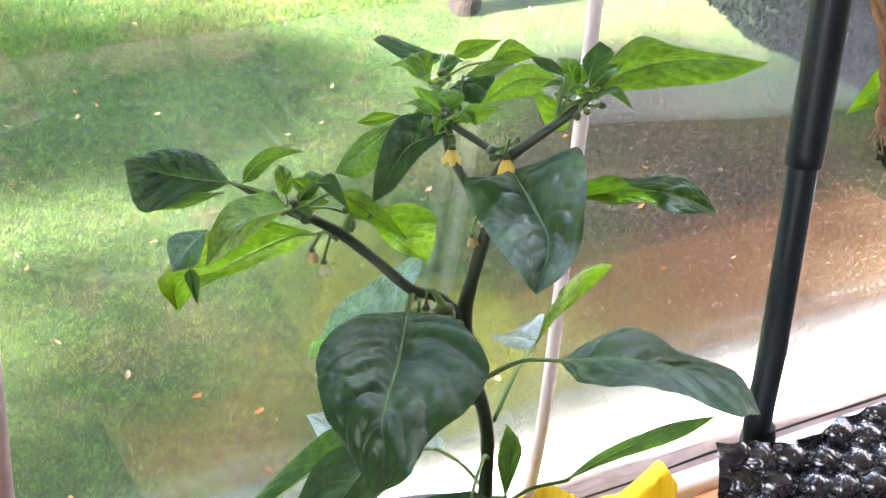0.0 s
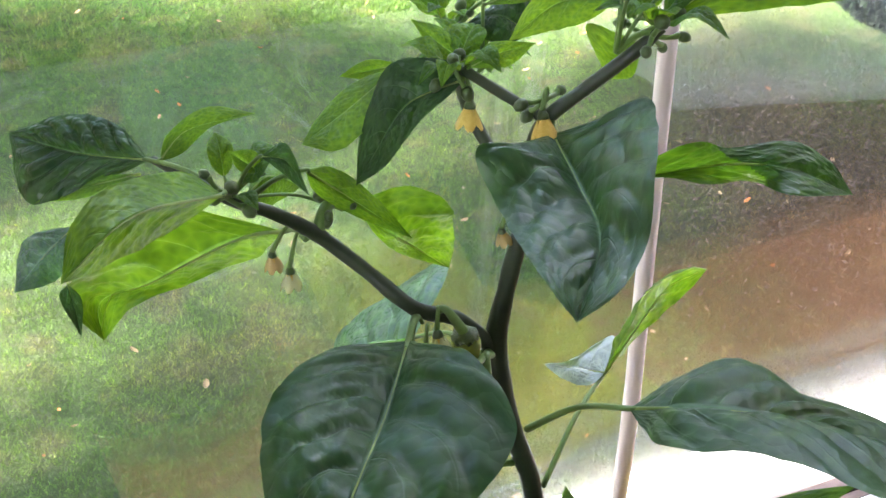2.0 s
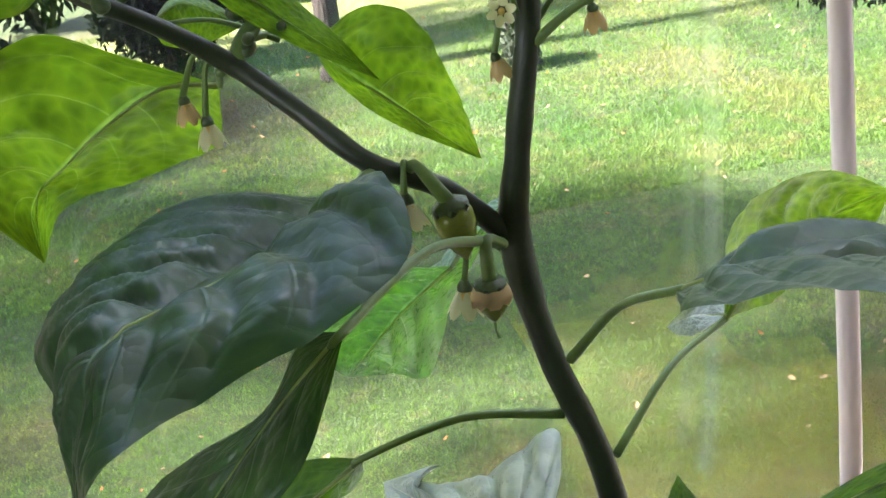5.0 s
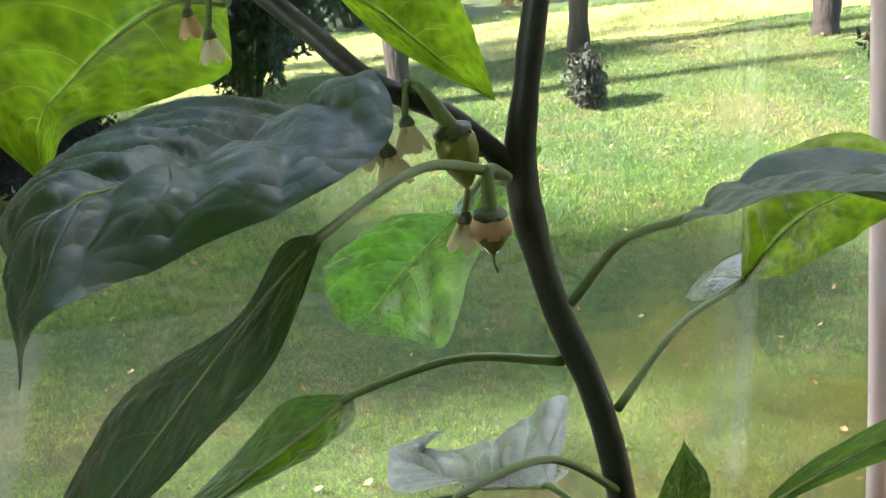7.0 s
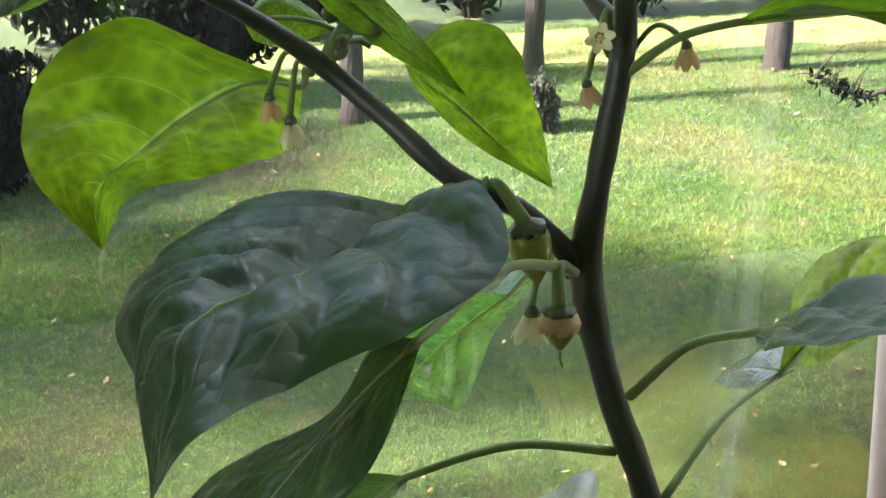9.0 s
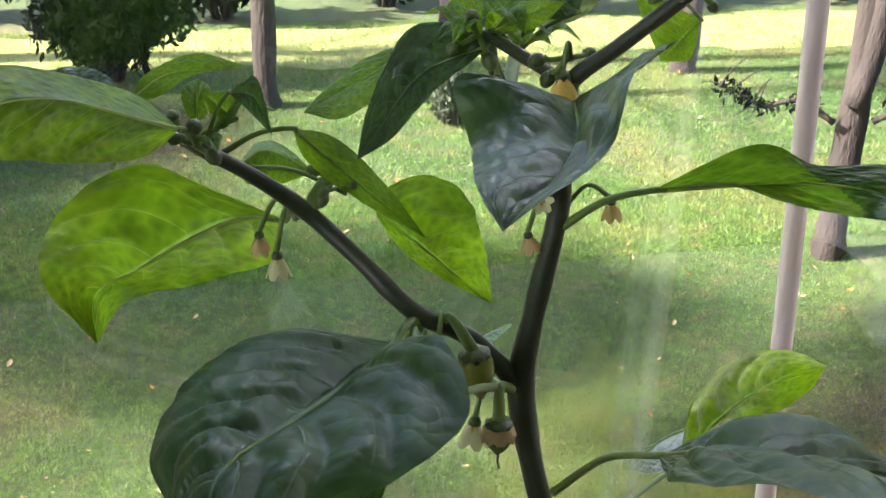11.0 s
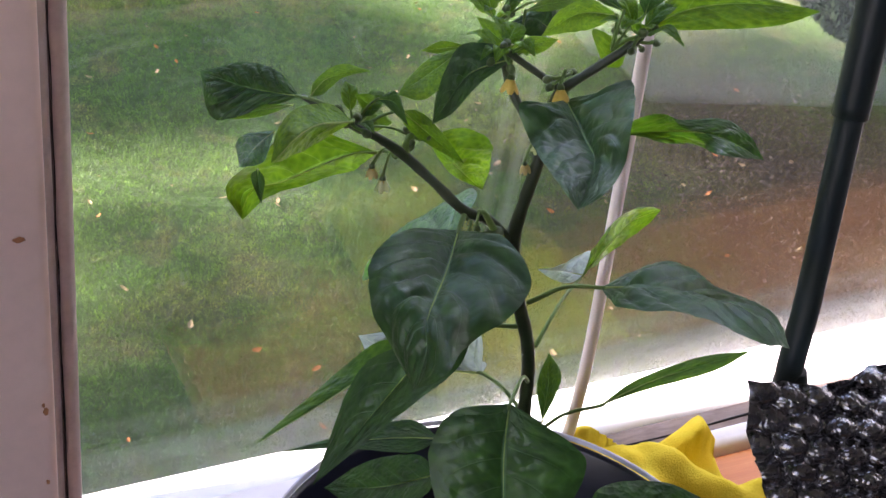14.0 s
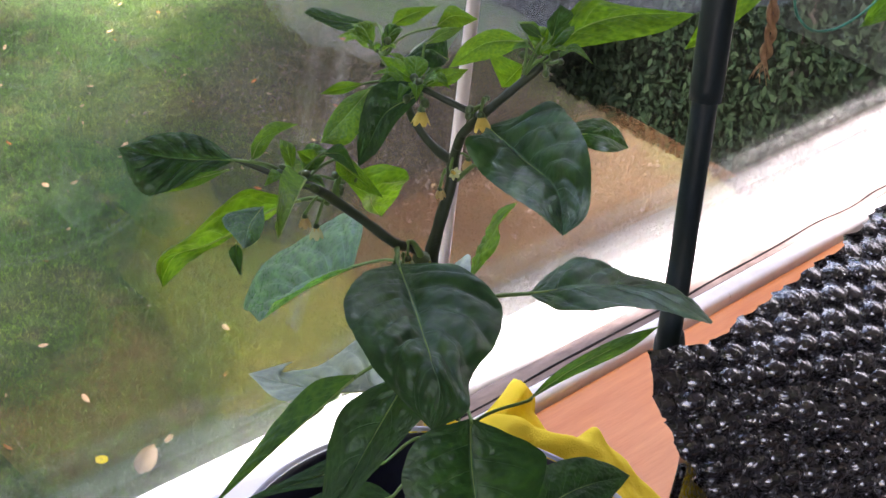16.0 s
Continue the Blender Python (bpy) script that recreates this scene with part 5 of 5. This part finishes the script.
TURN = Matrix.Translation((1.2, -0.84, 0)) @ Matrix.Rotation(radians(13), 4, "Z")


def turned_box(name, lo, hi, bevel):
    bm = bmesh.new()
    box(bm, lo, hi, bevel)
    bm.transform(TURN)
    part(name, bm, floor_mat, bench)


turned_box("seat", (-0.30, -0.52, -0.52), (0.95, 0.0, -0.48), 0.006)
for x in (-0.26, 0.91):
    for y in (-0.48, -0.04):
        turned_box("leg", (x - 0.025, y - 0.025, -0.932), (x + 0.025, y + 0.025, -0.52), 0.004)


def blanket_point(u, v):
    """A rumpled blanket over the seat, its front edge hanging a little way down."""
    x, y = -0.27 + 1.19 * u, -0.48 + (0.50 + 0.01 * math.sin(7 * u)) * v
    z = -0.468 + 0.016 * noise.noise(Vector((u * 4, v * 3, 0))) + 0.016 * math.sin(math.pi * min(1.0, v)) * (0.6 + 0.4 * math.sin(11 * u + 3 * v))
    return TURN @ Vector((x, y, z))


bm = bmesh.new()
grid_sheet(bm, 60, 40, blanket_point)
blanket = tagged(part("blanket", bm, surface("blanket_wool", (0.62, 0.66, 0.72), (0.78, 0.81, 0.86), 12, (0.85, 0.95), 0, 0.7, 0.002)), "pale blue-grey blanket added for its reflection in the panes", "blanket")
thick = blanket.modifiers.new("thickness", "SOLIDIFY")
thick.thickness = 0.006

# ---- the garden ----
def lawn_height(x, y):
    return LAWN_Z + 0.012 * noise.noise(Vector((x * 1.1, y * 1.1, 0))) + 0.006 * noise.noise(Vector((x * 4, y * 4, 2)))


bm = bmesh.new()


def lawn_point(u, v):
    x, y = -3 + 10 * u, 0.30 + 11.7 * v
    return Vector((x, y, lawn_height(x, y)))


vs = grid_sheet(bm, 110, 120, lawn_point)
ring = [vs[i][0] for i in range(111)] + [vs[110][j] for j in range(1, 121)] + [vs[i][120] for i in range(109, -1, -1)] + [vs[0][j] for j in range(119, 0, -1)]
outer = [bm.verts.new(((v.co.x - 2) * 40, (v.co.y - 5) * 40, LAWN_Z - 0.02)) for v in ring]
for k in range(len(ring)):
    bm.faces.new((ring[k], outer[k], outer[(k + 1) % len(ring)], ring[(k + 1) % len(ring)]))
tagged(part("ground", bm, lawn_mat), "green garden lawn with straw-coloured dry spots", "lawn", kind="structure")


def grass(name, count, x0, x1, y0, y1, tall, wide, seed, label):
    r = np.random.default_rng(seed)
    x = r.uniform(x0, x1, count)
    y = y0 + (y1 - y0) * r.random(count) ** 1.25
    z = np.array([lawn_height(float(a), float(b)) for a, b in zip(x, y)])
    a = r.uniform(0, 2 * np.pi, count)
    hgt = tall * r.uniform(0.35, 1.0, count)
    w = wide * r.uniform(0.6, 1.2, count)
    lean = hgt * r.uniform(0.3, 1.6, count)
    b = r.uniform(0, 2 * np.pi, count)
    co = np.empty((count, 3, 3), np.float32)
    dx, dy = np.cos(a) * w / 2, np.sin(a) * w / 2
    co[:, 0] = np.stack([x - dx, y - dy, z - 0.004], 1)
    co[:, 1] = np.stack([x + dx, y + dy, z - 0.004], 1)
    co[:, 2] = np.stack([x + np.cos(b) * lean, y + np.sin(b) * lean, z + hgt], 1)
    me = bpy.data.meshes.new(name)
    me.vertices.add(count * 3)
    me.vertices.foreach_set("co", co.ravel())
    me.loops.add(count * 3)
    me.loops.foreach_set("vertex_index", np.arange(count * 3, dtype=np.int32))
    me.polygons.add(count)
    me.polygons.foreach_set("loop_start", np.arange(0, count * 3, 3, dtype=np.int32))
    me.update()
    me.materials.append(blade_mat)
    return tagged(new(name, me), label, "grass", kind="stuff")


grass("near_grass", 560000, -0.7, 3.1, 1.2, 4.3, 0.012, 0.0030, 11, "short mown grass blades below the window")
grass("far_grass", 220000, -1.4, 3.9, 3.6, 6.7, 0.020, 0.0052, 12, "short mown grass further out on the lawn")

# dry litter below the hedge
rng = random.Random(41)
bm = bmesh.new()
for k in range(12000):
    x, y = rng.gauss(2.35, 0.36), rng.gauss(2.15, 0.36)
    s = 0.0065 * rng.uniform(0.4, 1.5)
    e = Euler((rng.uniform(-0.6, 0.6), rng.uniform(-0.6, 0.6), rng.uniform(0, 6.28))).to_matrix()
    a, b = e @ Vector((s, 0, 0)), e @ Vector((0, s * rng.uniform(0.12, 0.45), 0))
    q = Vector((x, y, lawn_height(x, y) + 0.011))
    bm.faces.new([bm.verts.new(q + o) for o in (-a, -b + a * 0.2, a, b - a * 0.1)])
litter_mat = foliage_material("dry_litter", (0.050, 0.034, 0.028), (0.27, 0.21, 0.16), (0.16, 0.11, 0.07), 0.15, 0.1)
tagged(part("leaf_litter", bm, litter_mat, smooth=False), "dry brown and straw-coloured litter below the hedge", "litter", kind="stuff")

# fallen leaves
fallen_tones = [surface("fallen_leaf_" + n, lo, hi, 40, (0.6, 0.8)) for n, lo, hi in (("tan", (0.36, 0.22, 0.10), (0.55, 0.38, 0.20)), ("orange", (0.42, 0.13, 0.03), (0.60, 0.24, 0.06)), ("pale", (0.30, 0.22, 0.10), (0.44, 0.32, 0.16)))]
rng = random.Random(21)
masters = []
for k in range(6):
    bm = bmesh.new()
    ln, wd, curl = 0.030, 0.020, rng.uniform(0.2, 0.9)

    def place(u, v, ln=ln, wd=wd, curl=curl, k=k):
        s = 2 * v - 1
        w = wd * (u ** 0.6) * ((1 - u) ** 0.7) * 0.9
        return Vector(((u - 0.5) * ln, s * w, curl * (w * abs(s) * 0.8 + 0.004 * (u - 0.5) ** 2 * 8) + 0.002 * noise.noise(Vector((u * 5, s * 3, k)))))
    grid_sheet(bm, 6, 4, place)
    me_ob = part("fallen_leaf", bm, fallen_tones[k % 3])
    masters.append(tagged(me_ob, "dry fallen tree leaf lying on the lawn", "leaf", "fallen leaves on the lawn"))
for k in range(280):
    while True:
        x, y = rng.uniform(-0.6, 3.2), 1.4 + 4.6 * rng.random() ** 1.2
        if x < 0.35 * y + 1.6 and x > -0.1 * y - 0.2:
            break
    m = Matrix.Translation((x, y, lawn_height(x, y) + 0.012)) @ Euler((rng.uniform(-0.5, 0.5), rng.uniform(-0.5, 0.5), rng.uniform(0, 6.28))).to_matrix().to_4x4()
    if k < 6:
        masters[k].matrix_basis = m @ Matrix.Diagonal((0.6, 0.6, 0.6, 1))
    else:
        copy_thing(masters[k % 6], m).scale = [rng.uniform(0.35, 0.95)] * 3


# a yellow flower in the grass below the window, and a pale leaf beside it
bloom = thing("garden_flower", "small bright yellow flower in the grass", "flower")
yellow_mat = foliage_material("yellow_petal", (0.80, 0.62, 0.02), (0.90, 0.74, 0.04), (0.90, 0.70, 0.03), 0.3)
g = lawn_height(0.740, 1.413)
bm = bmesh.new()
tube(bm, [(0.740, 1.413, g - 0.01), (0.741, 1.412, g + 0.02), (0.740, 1.410, g + 0.035)], [0.0012, 0.0010, 0.0012], 4, 6)
part("flower_stem", bm, twig_mat, bloom)
for k in range(6):
    a = 1.047 * k
    bm = bmesh.new()
    grid_sheet(bm, 4, 4, lambda u, v: Vector((0.740, 1.410, g + 0.036)) + Vector((math.cos(a), math.sin(a), 0)) * (0.002 + 0.011 * u) + Vector((-math.sin(a), math.cos(a), 0)) * ((v - 0.5) * 0.016 * math.sin(0.3 + 2.6 * u)) + Vector((0, 0, 0.006 * u * (1 - u))))
    part("petal", bm, yellow_mat, bloom)
pale = copy_thing(masters[2], Matrix.Translation((0.815, 1.372, lawn_height(0.815, 1.372) + 0.016)) @ Euler((0.2, -0.1, 0.6)).to_matrix().to_4x4())
pale.scale = (2.8, 2.8, 2.8)


def crown(bm, centre, radii, count, size, rng, hollow=0.5):
    for k in range(count):
        d = Vector((rng.gauss(0, 1), rng.gauss(0, 1), rng.gauss(0, 1))).normalized() * (hollow + (1 - hollow) * rng.random())
        d *= 0.75 + 0.5 * noise.noise(d * 2.3 + Vector(centre))
        q = Vector(centre) + Vector((d.x * radii[0], d.y * radii[1], d.z * radii[2]))
        e = Euler([rng.uniform(0, 6.28) for _ in range(3)]).to_matrix()
        s = size * rng.uniform(0.6, 1.3)
        a, b = e @ Vector((s, 0, 0)), e @ Vector((0, s * 0.42, s * 0.1))
        v = [bm.verts.new(q + o) for o in (-a, -b * 0.9 - a * 0.1, a, b * 0.9 + a * 0.1)]
        bm.faces.new(v)


def tree(x, y, r, height, lean, crowns, label, seed, twin=False):
    rng = random.Random(seed)
    t = thing("tree", label, "tree")
    g = lawn_height(x, y)
    bm = bmesh.new()
    top = Vector((x + lean[0], y + lean[1], g + height))
    base = Vector((x, y, g - 0.05))
    tube(bm, [base, base + Vector((0, 0, 0.12)), base.lerp(top, 0.3) + Vector((0.02, 0, 0)), base.lerp(top, 0.65), top], [r * 1.7, r * 1.15, r, r * 0.8, r * 0.4], 8, 16, 0.25)
    if twin:
        tube(bm, [base + Vector((r * 0.5, 0, 0.55)), base + Vector((r * 2.0, 0.02, 0.95)), base + Vector((r * 3.4, 0.05, height))], [r * 0.8, r * 0.75, r * 0.5], 8, 14, 0.2)
    for k in range(5):
        f = 0.45 + 0.1 * k
        s = base.lerp(top, f)
        e = s + Vector((rng.uniform(-1, 1), rng.uniform(-1, 1), rng.uniform(0.2, 0.8))) * height * 0.28
        tube(bm, [s, (s + e) / 2 + Vector((0, 0, 0.08)), e], [r * 0.42, r * 0.3, r * 0.12], 5, 8, 0.2)
    part("trunk", bm, bark_mat, t)
    bm = bmesh.new()
    for c, radii, n in crowns:
        crown(bm, Vector((x + c[0], y + c[1], g + c[2])), radii, n, 0.055, rng)
    part("crown", bm, crown_mat, t)
    return t


forked = tree(2.20, 3.48, 0.045, 2.6, (0.15, 0.2), [((0.2, 0.3, 2.7), (1.1, 1.0, 0.7), 2600)], "broad-leaved tree with a grey forked trunk", 1, True)
rng = random.Random(17)
for pts in ([(2.16, 3.49, -0.93), (2.058, 3.538, -0.868), (1.962, 3.577, -0.895), (1.908, 3.599, -0.871), (1.853, 3.622, -0.838)],
            [(2.27, 3.45, -0.92), (2.366, 3.412, -0.858), (2.426, 3.388, -0.805), (2.489, 3.362, -0.780)]):
    bm = bmesh.new()
    tube(bm, pts, [0.011, 0.008, 0.006, 0.003], 6, 8, 0.3)
    for k in range(14):
        q = Vector(rng.choice(pts[1:])) + Vector((rng.uniform(-0.04, 0.04), 0, 0))
        e = q + Vector((rng.uniform(-0.10, 0.10), rng.uniform(-0.08, 0.08), rng.uniform(-0.05, 0.10)))
        tube(bm, [q, (q + e) / 2 + Vector((0, 0, 0.012)), e], [0.0030, 0.0022, 0.0012], 4, 6)
    part("limb", bm, bark_mat, forked, "thin bare twigs on a low limb")
    bm = bmesh.new()
    for q in pts[1:]:
        crown(bm, q, (0.10, 0.09, 0.05), 45, 0.016, rng, 0.3)
    part("sprays", bm, hedge_mat, forked, "sparse dark sprays of leaves")
tree(1.52, 5.85, 0.040, 2.6, (0.05, 0.1), [((0, 0, 2.8), (0.9, 0.9, 0.7), 1500)], "slim young tree on the lawn", 2)
tree(2.60, 5.60, 0.052, 2.7, (0.1, 0.1), [((0.1, 0.1, 2.6), (1.0, 0.9, 0.7), 1700), ((-0.3, -0.2, 1.25), (0.45, 0.4, 0.12), 160)], "tree with low spreading twigs", 3)
tree(0.62, 5.35, 0.048, 2.8, (-0.1, 0.1), [((-0.1, 0, 2.9), (1.1, 0.9, 0.7), 1900)], "tree standing in a patch of bare earth", 4)
tree(-1.1, 6.3, 0.07, 3.0, (-0.1, 0.0), [((-1.0, 1.6, 3.2), (1.0, 0.9, 0.6), 1400)], "dark tree at the edge of the lawn", 5)
# unseen trees added for shade: crowns sit where their shadows should fall
tree(-3.0, 2.0, 0.08, 3.2, (0.1, 0.0), [((0.0, -0.1, 3.1), (1.55, 1.15, 0.6), 3800), ((-0.4, 1.55, 3.1), (1.4, 0.85, 0.6), 3400), ((-0.9, 1.95, 3.1), (0.9, 0.7, 0.5), 1500), ((2.2, 0.6, 3.1), (0.7, 0.75, 0.4), 2600), ((1.45, 1.15, 3.1), (0.55, 0.35, 0.4), 700), ((1.0, 0.5, 3.1), (1.0, 0.85, 0.5), 3400), ((1.3, -0.75, 3.1), (1.1, 0.65, 0.4), 3500), ((0.05, -0.95, 3.1), (1.45, 0.30, 0.3), 3000), ((-1.9, 0.6, 3.1), (1.0, 1.0, 0.5), 1500)], "unseen tree added to cast shade on the near lawn", 6)
tree(-4.5, 4.1, 0.09, 3.2, (0.1, 0.0), [((0.0, 0.0, 3.1), (1.3, 1.3, 0.7), 4200), ((0.2, 1.3, 3.1), (1.2, 1.0, 0.6), 3000)], "unseen tree added to cast shade on the bare earth", 7)


def bush(x, y, rx, ry, height, count, mat, size, label, name, seed):
    rng = random.Random(seed)
    t = thing(name, label, name.replace("_", " "))
    g = lawn_height(x, y)
    bm = bmesh.new()
    for k in range(9):
        a = k * 0.7
        tube(bm, [(x + 0.03 * math.cos(a), y + 0.03 * math.sin(a), g - 0.03), (x + rx * 0.4 * math.cos(a), y + ry * 0.4 * math.sin(a), g + height * 0.45), (x + rx * 0.7 * math.cos(a), y + ry * 0.7 * math.sin(a), g + height * 0.8)], [0.012, 0.008, 0.004], 5, 7)
    part("stems", bm, bark_mat, t)
    bm = bmesh.new()
    crown(bm, (x, y, g + height * 0.5), (rx, ry, height * 0.52), count, size, rng, 0.25)
    crown(bm, (x, y, g + 0.22 * height), (rx * 0.95, ry * 0.95, height * 0.26), count // 2, size, rng, 0.25)
    part("foliage", bm, mat, t)


bush(1.33, 5.02, 0.10, 0.10, 0.26, 900, shrub_mat, 0.022, "small dark rounded shrub on the lawn", "shrub", 1)
# bushes put in for dark areas of unclear origin behind the lawn
bush(0.02, 5.85, 0.46, 0.34, 1.5, 16000, hedge_mat, 0.030, "bush standing in for an unclear dark mass behind the lawn", "evergreen_bush", 2)
bush(-1.15, 4.75, 0.32, 0.30, 0.9, 5000, hedge_mat, 0.024, "bush filling a dark spot beside the bare earth", "evergreen_bush", 3)
bush(-0.78, 4.85, 0.38, 0.28, 0.62, 6000, hedge_mat, 0.024, "low bush filling a dark area under the trees", "evergreen_bush", 4)


def hedge(x0, x1, y0, y1, height, count, seed):
    """A trimmed conifer hedge: stems inside, sprays of foliage thickest at its uneven faces."""
    rng = random.Random(seed)
    t = thing("conifer_hedge", "tall dense dark conifer hedge", "hedge")
    bm = bmesh.new()
    for k in range(7):
        y = y0 + (y1 - y0) * (k + 0.5) / 7
        x = (x0 + x1) / 2 + rng.uniform(-0.1, 0.1)
        tube(bm, [(x, y, LAWN_Z - 0.05), (x + 0.03, y, LAWN_Z + height * 0.5), (x, y + 0.03, LAWN_Z + height * 0.9)], [0.035, 0.025, 0.008], 5, 8, 0.2)
    part("stems", bm, bark_mat, t)
    bm = bmesh.new()
    for k in range(count):
        f = rng.random()
        x = x0 + (x1 - x0) * (rng.random() ** 2.2 if f < 0.6 else rng.random())
        y = y0 + (y1 - y0) * (rng.random() if f < 0.8 else rng.choice((0.02, 0.98)))
        z = LAWN_Z + 0.02 + height * rng.random() ** 1.9
        bulge = 0.12 * noise.noise(Vector((y * 2.2, z * 2.2, 0)))
        e = Euler([rng.uniform(0, 6.28) for _ in range(3)]).to_matrix()
        s = 0.017 * rng.uniform(0.6, 1.4)
        a, b = e @ Vector((s, 0, 0)), e @ Vector((0, s * 0.45, 0))
        q = Vector((x + bulge, y, z))
        bm.faces.new([bm.verts.new(q + o) for o in (-a, -b, a, b)])
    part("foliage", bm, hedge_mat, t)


hedge(2.82, 3.7, 0.45, 2.10, 2.8, 70000, 3)
hedge(3.09, 3.9, 2.12, 3.62, 2.8, 60000, 4)
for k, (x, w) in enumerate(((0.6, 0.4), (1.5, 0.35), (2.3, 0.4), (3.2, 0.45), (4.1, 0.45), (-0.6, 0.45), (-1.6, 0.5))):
    bush(x, 6.85 + 0.2 * (k % 2), w, 0.3, 0.7 + 0.15 * (k % 3), 900, hedge_mat, 0.05, "dark shrub along the far sunlit strip", "far_shrub", 10 + k)
for k, x in enumerate((0.2, 0.9, 1.75, 2.4, 3.1, 3.9)):
    tree(x, 8.4 + 0.3 * (k % 3), 0.05, 2.6, (0.05, 0.0), [((0, 0, 2.9), (0.7, 0.7, 0.6), 700)], "tree in the far row beyond the lawn", 20 + k)

# overexposed sunlit lawn, painted as a paler strip of grass
bm = bmesh.new()


def strip_point(u, v):
    x = -4 + 12 * u
    wave = 0.14 * noise.noise(Vector((x * 1.3, 3.0 * round(v), 0))) + 0.05 * noise.noise(Vector((x * 7, 5.0 * round(v), 1)))
    return Vector((x, 5.95 + 0.65 * v + wave, lawn_height(x, 5.95 + 0.65 * v + wave) + 0.004 + 0.003 * noise.noise(Vector((u * 60, v * 8, 0)))))


grid_sheet(bm, 240, 10, strip_point)
tagged(part("sunlit_strip", bm, sunlit_strip_mat), "strip of grass beyond the lawn, full sun put into its colour", "grass", kind="structure")
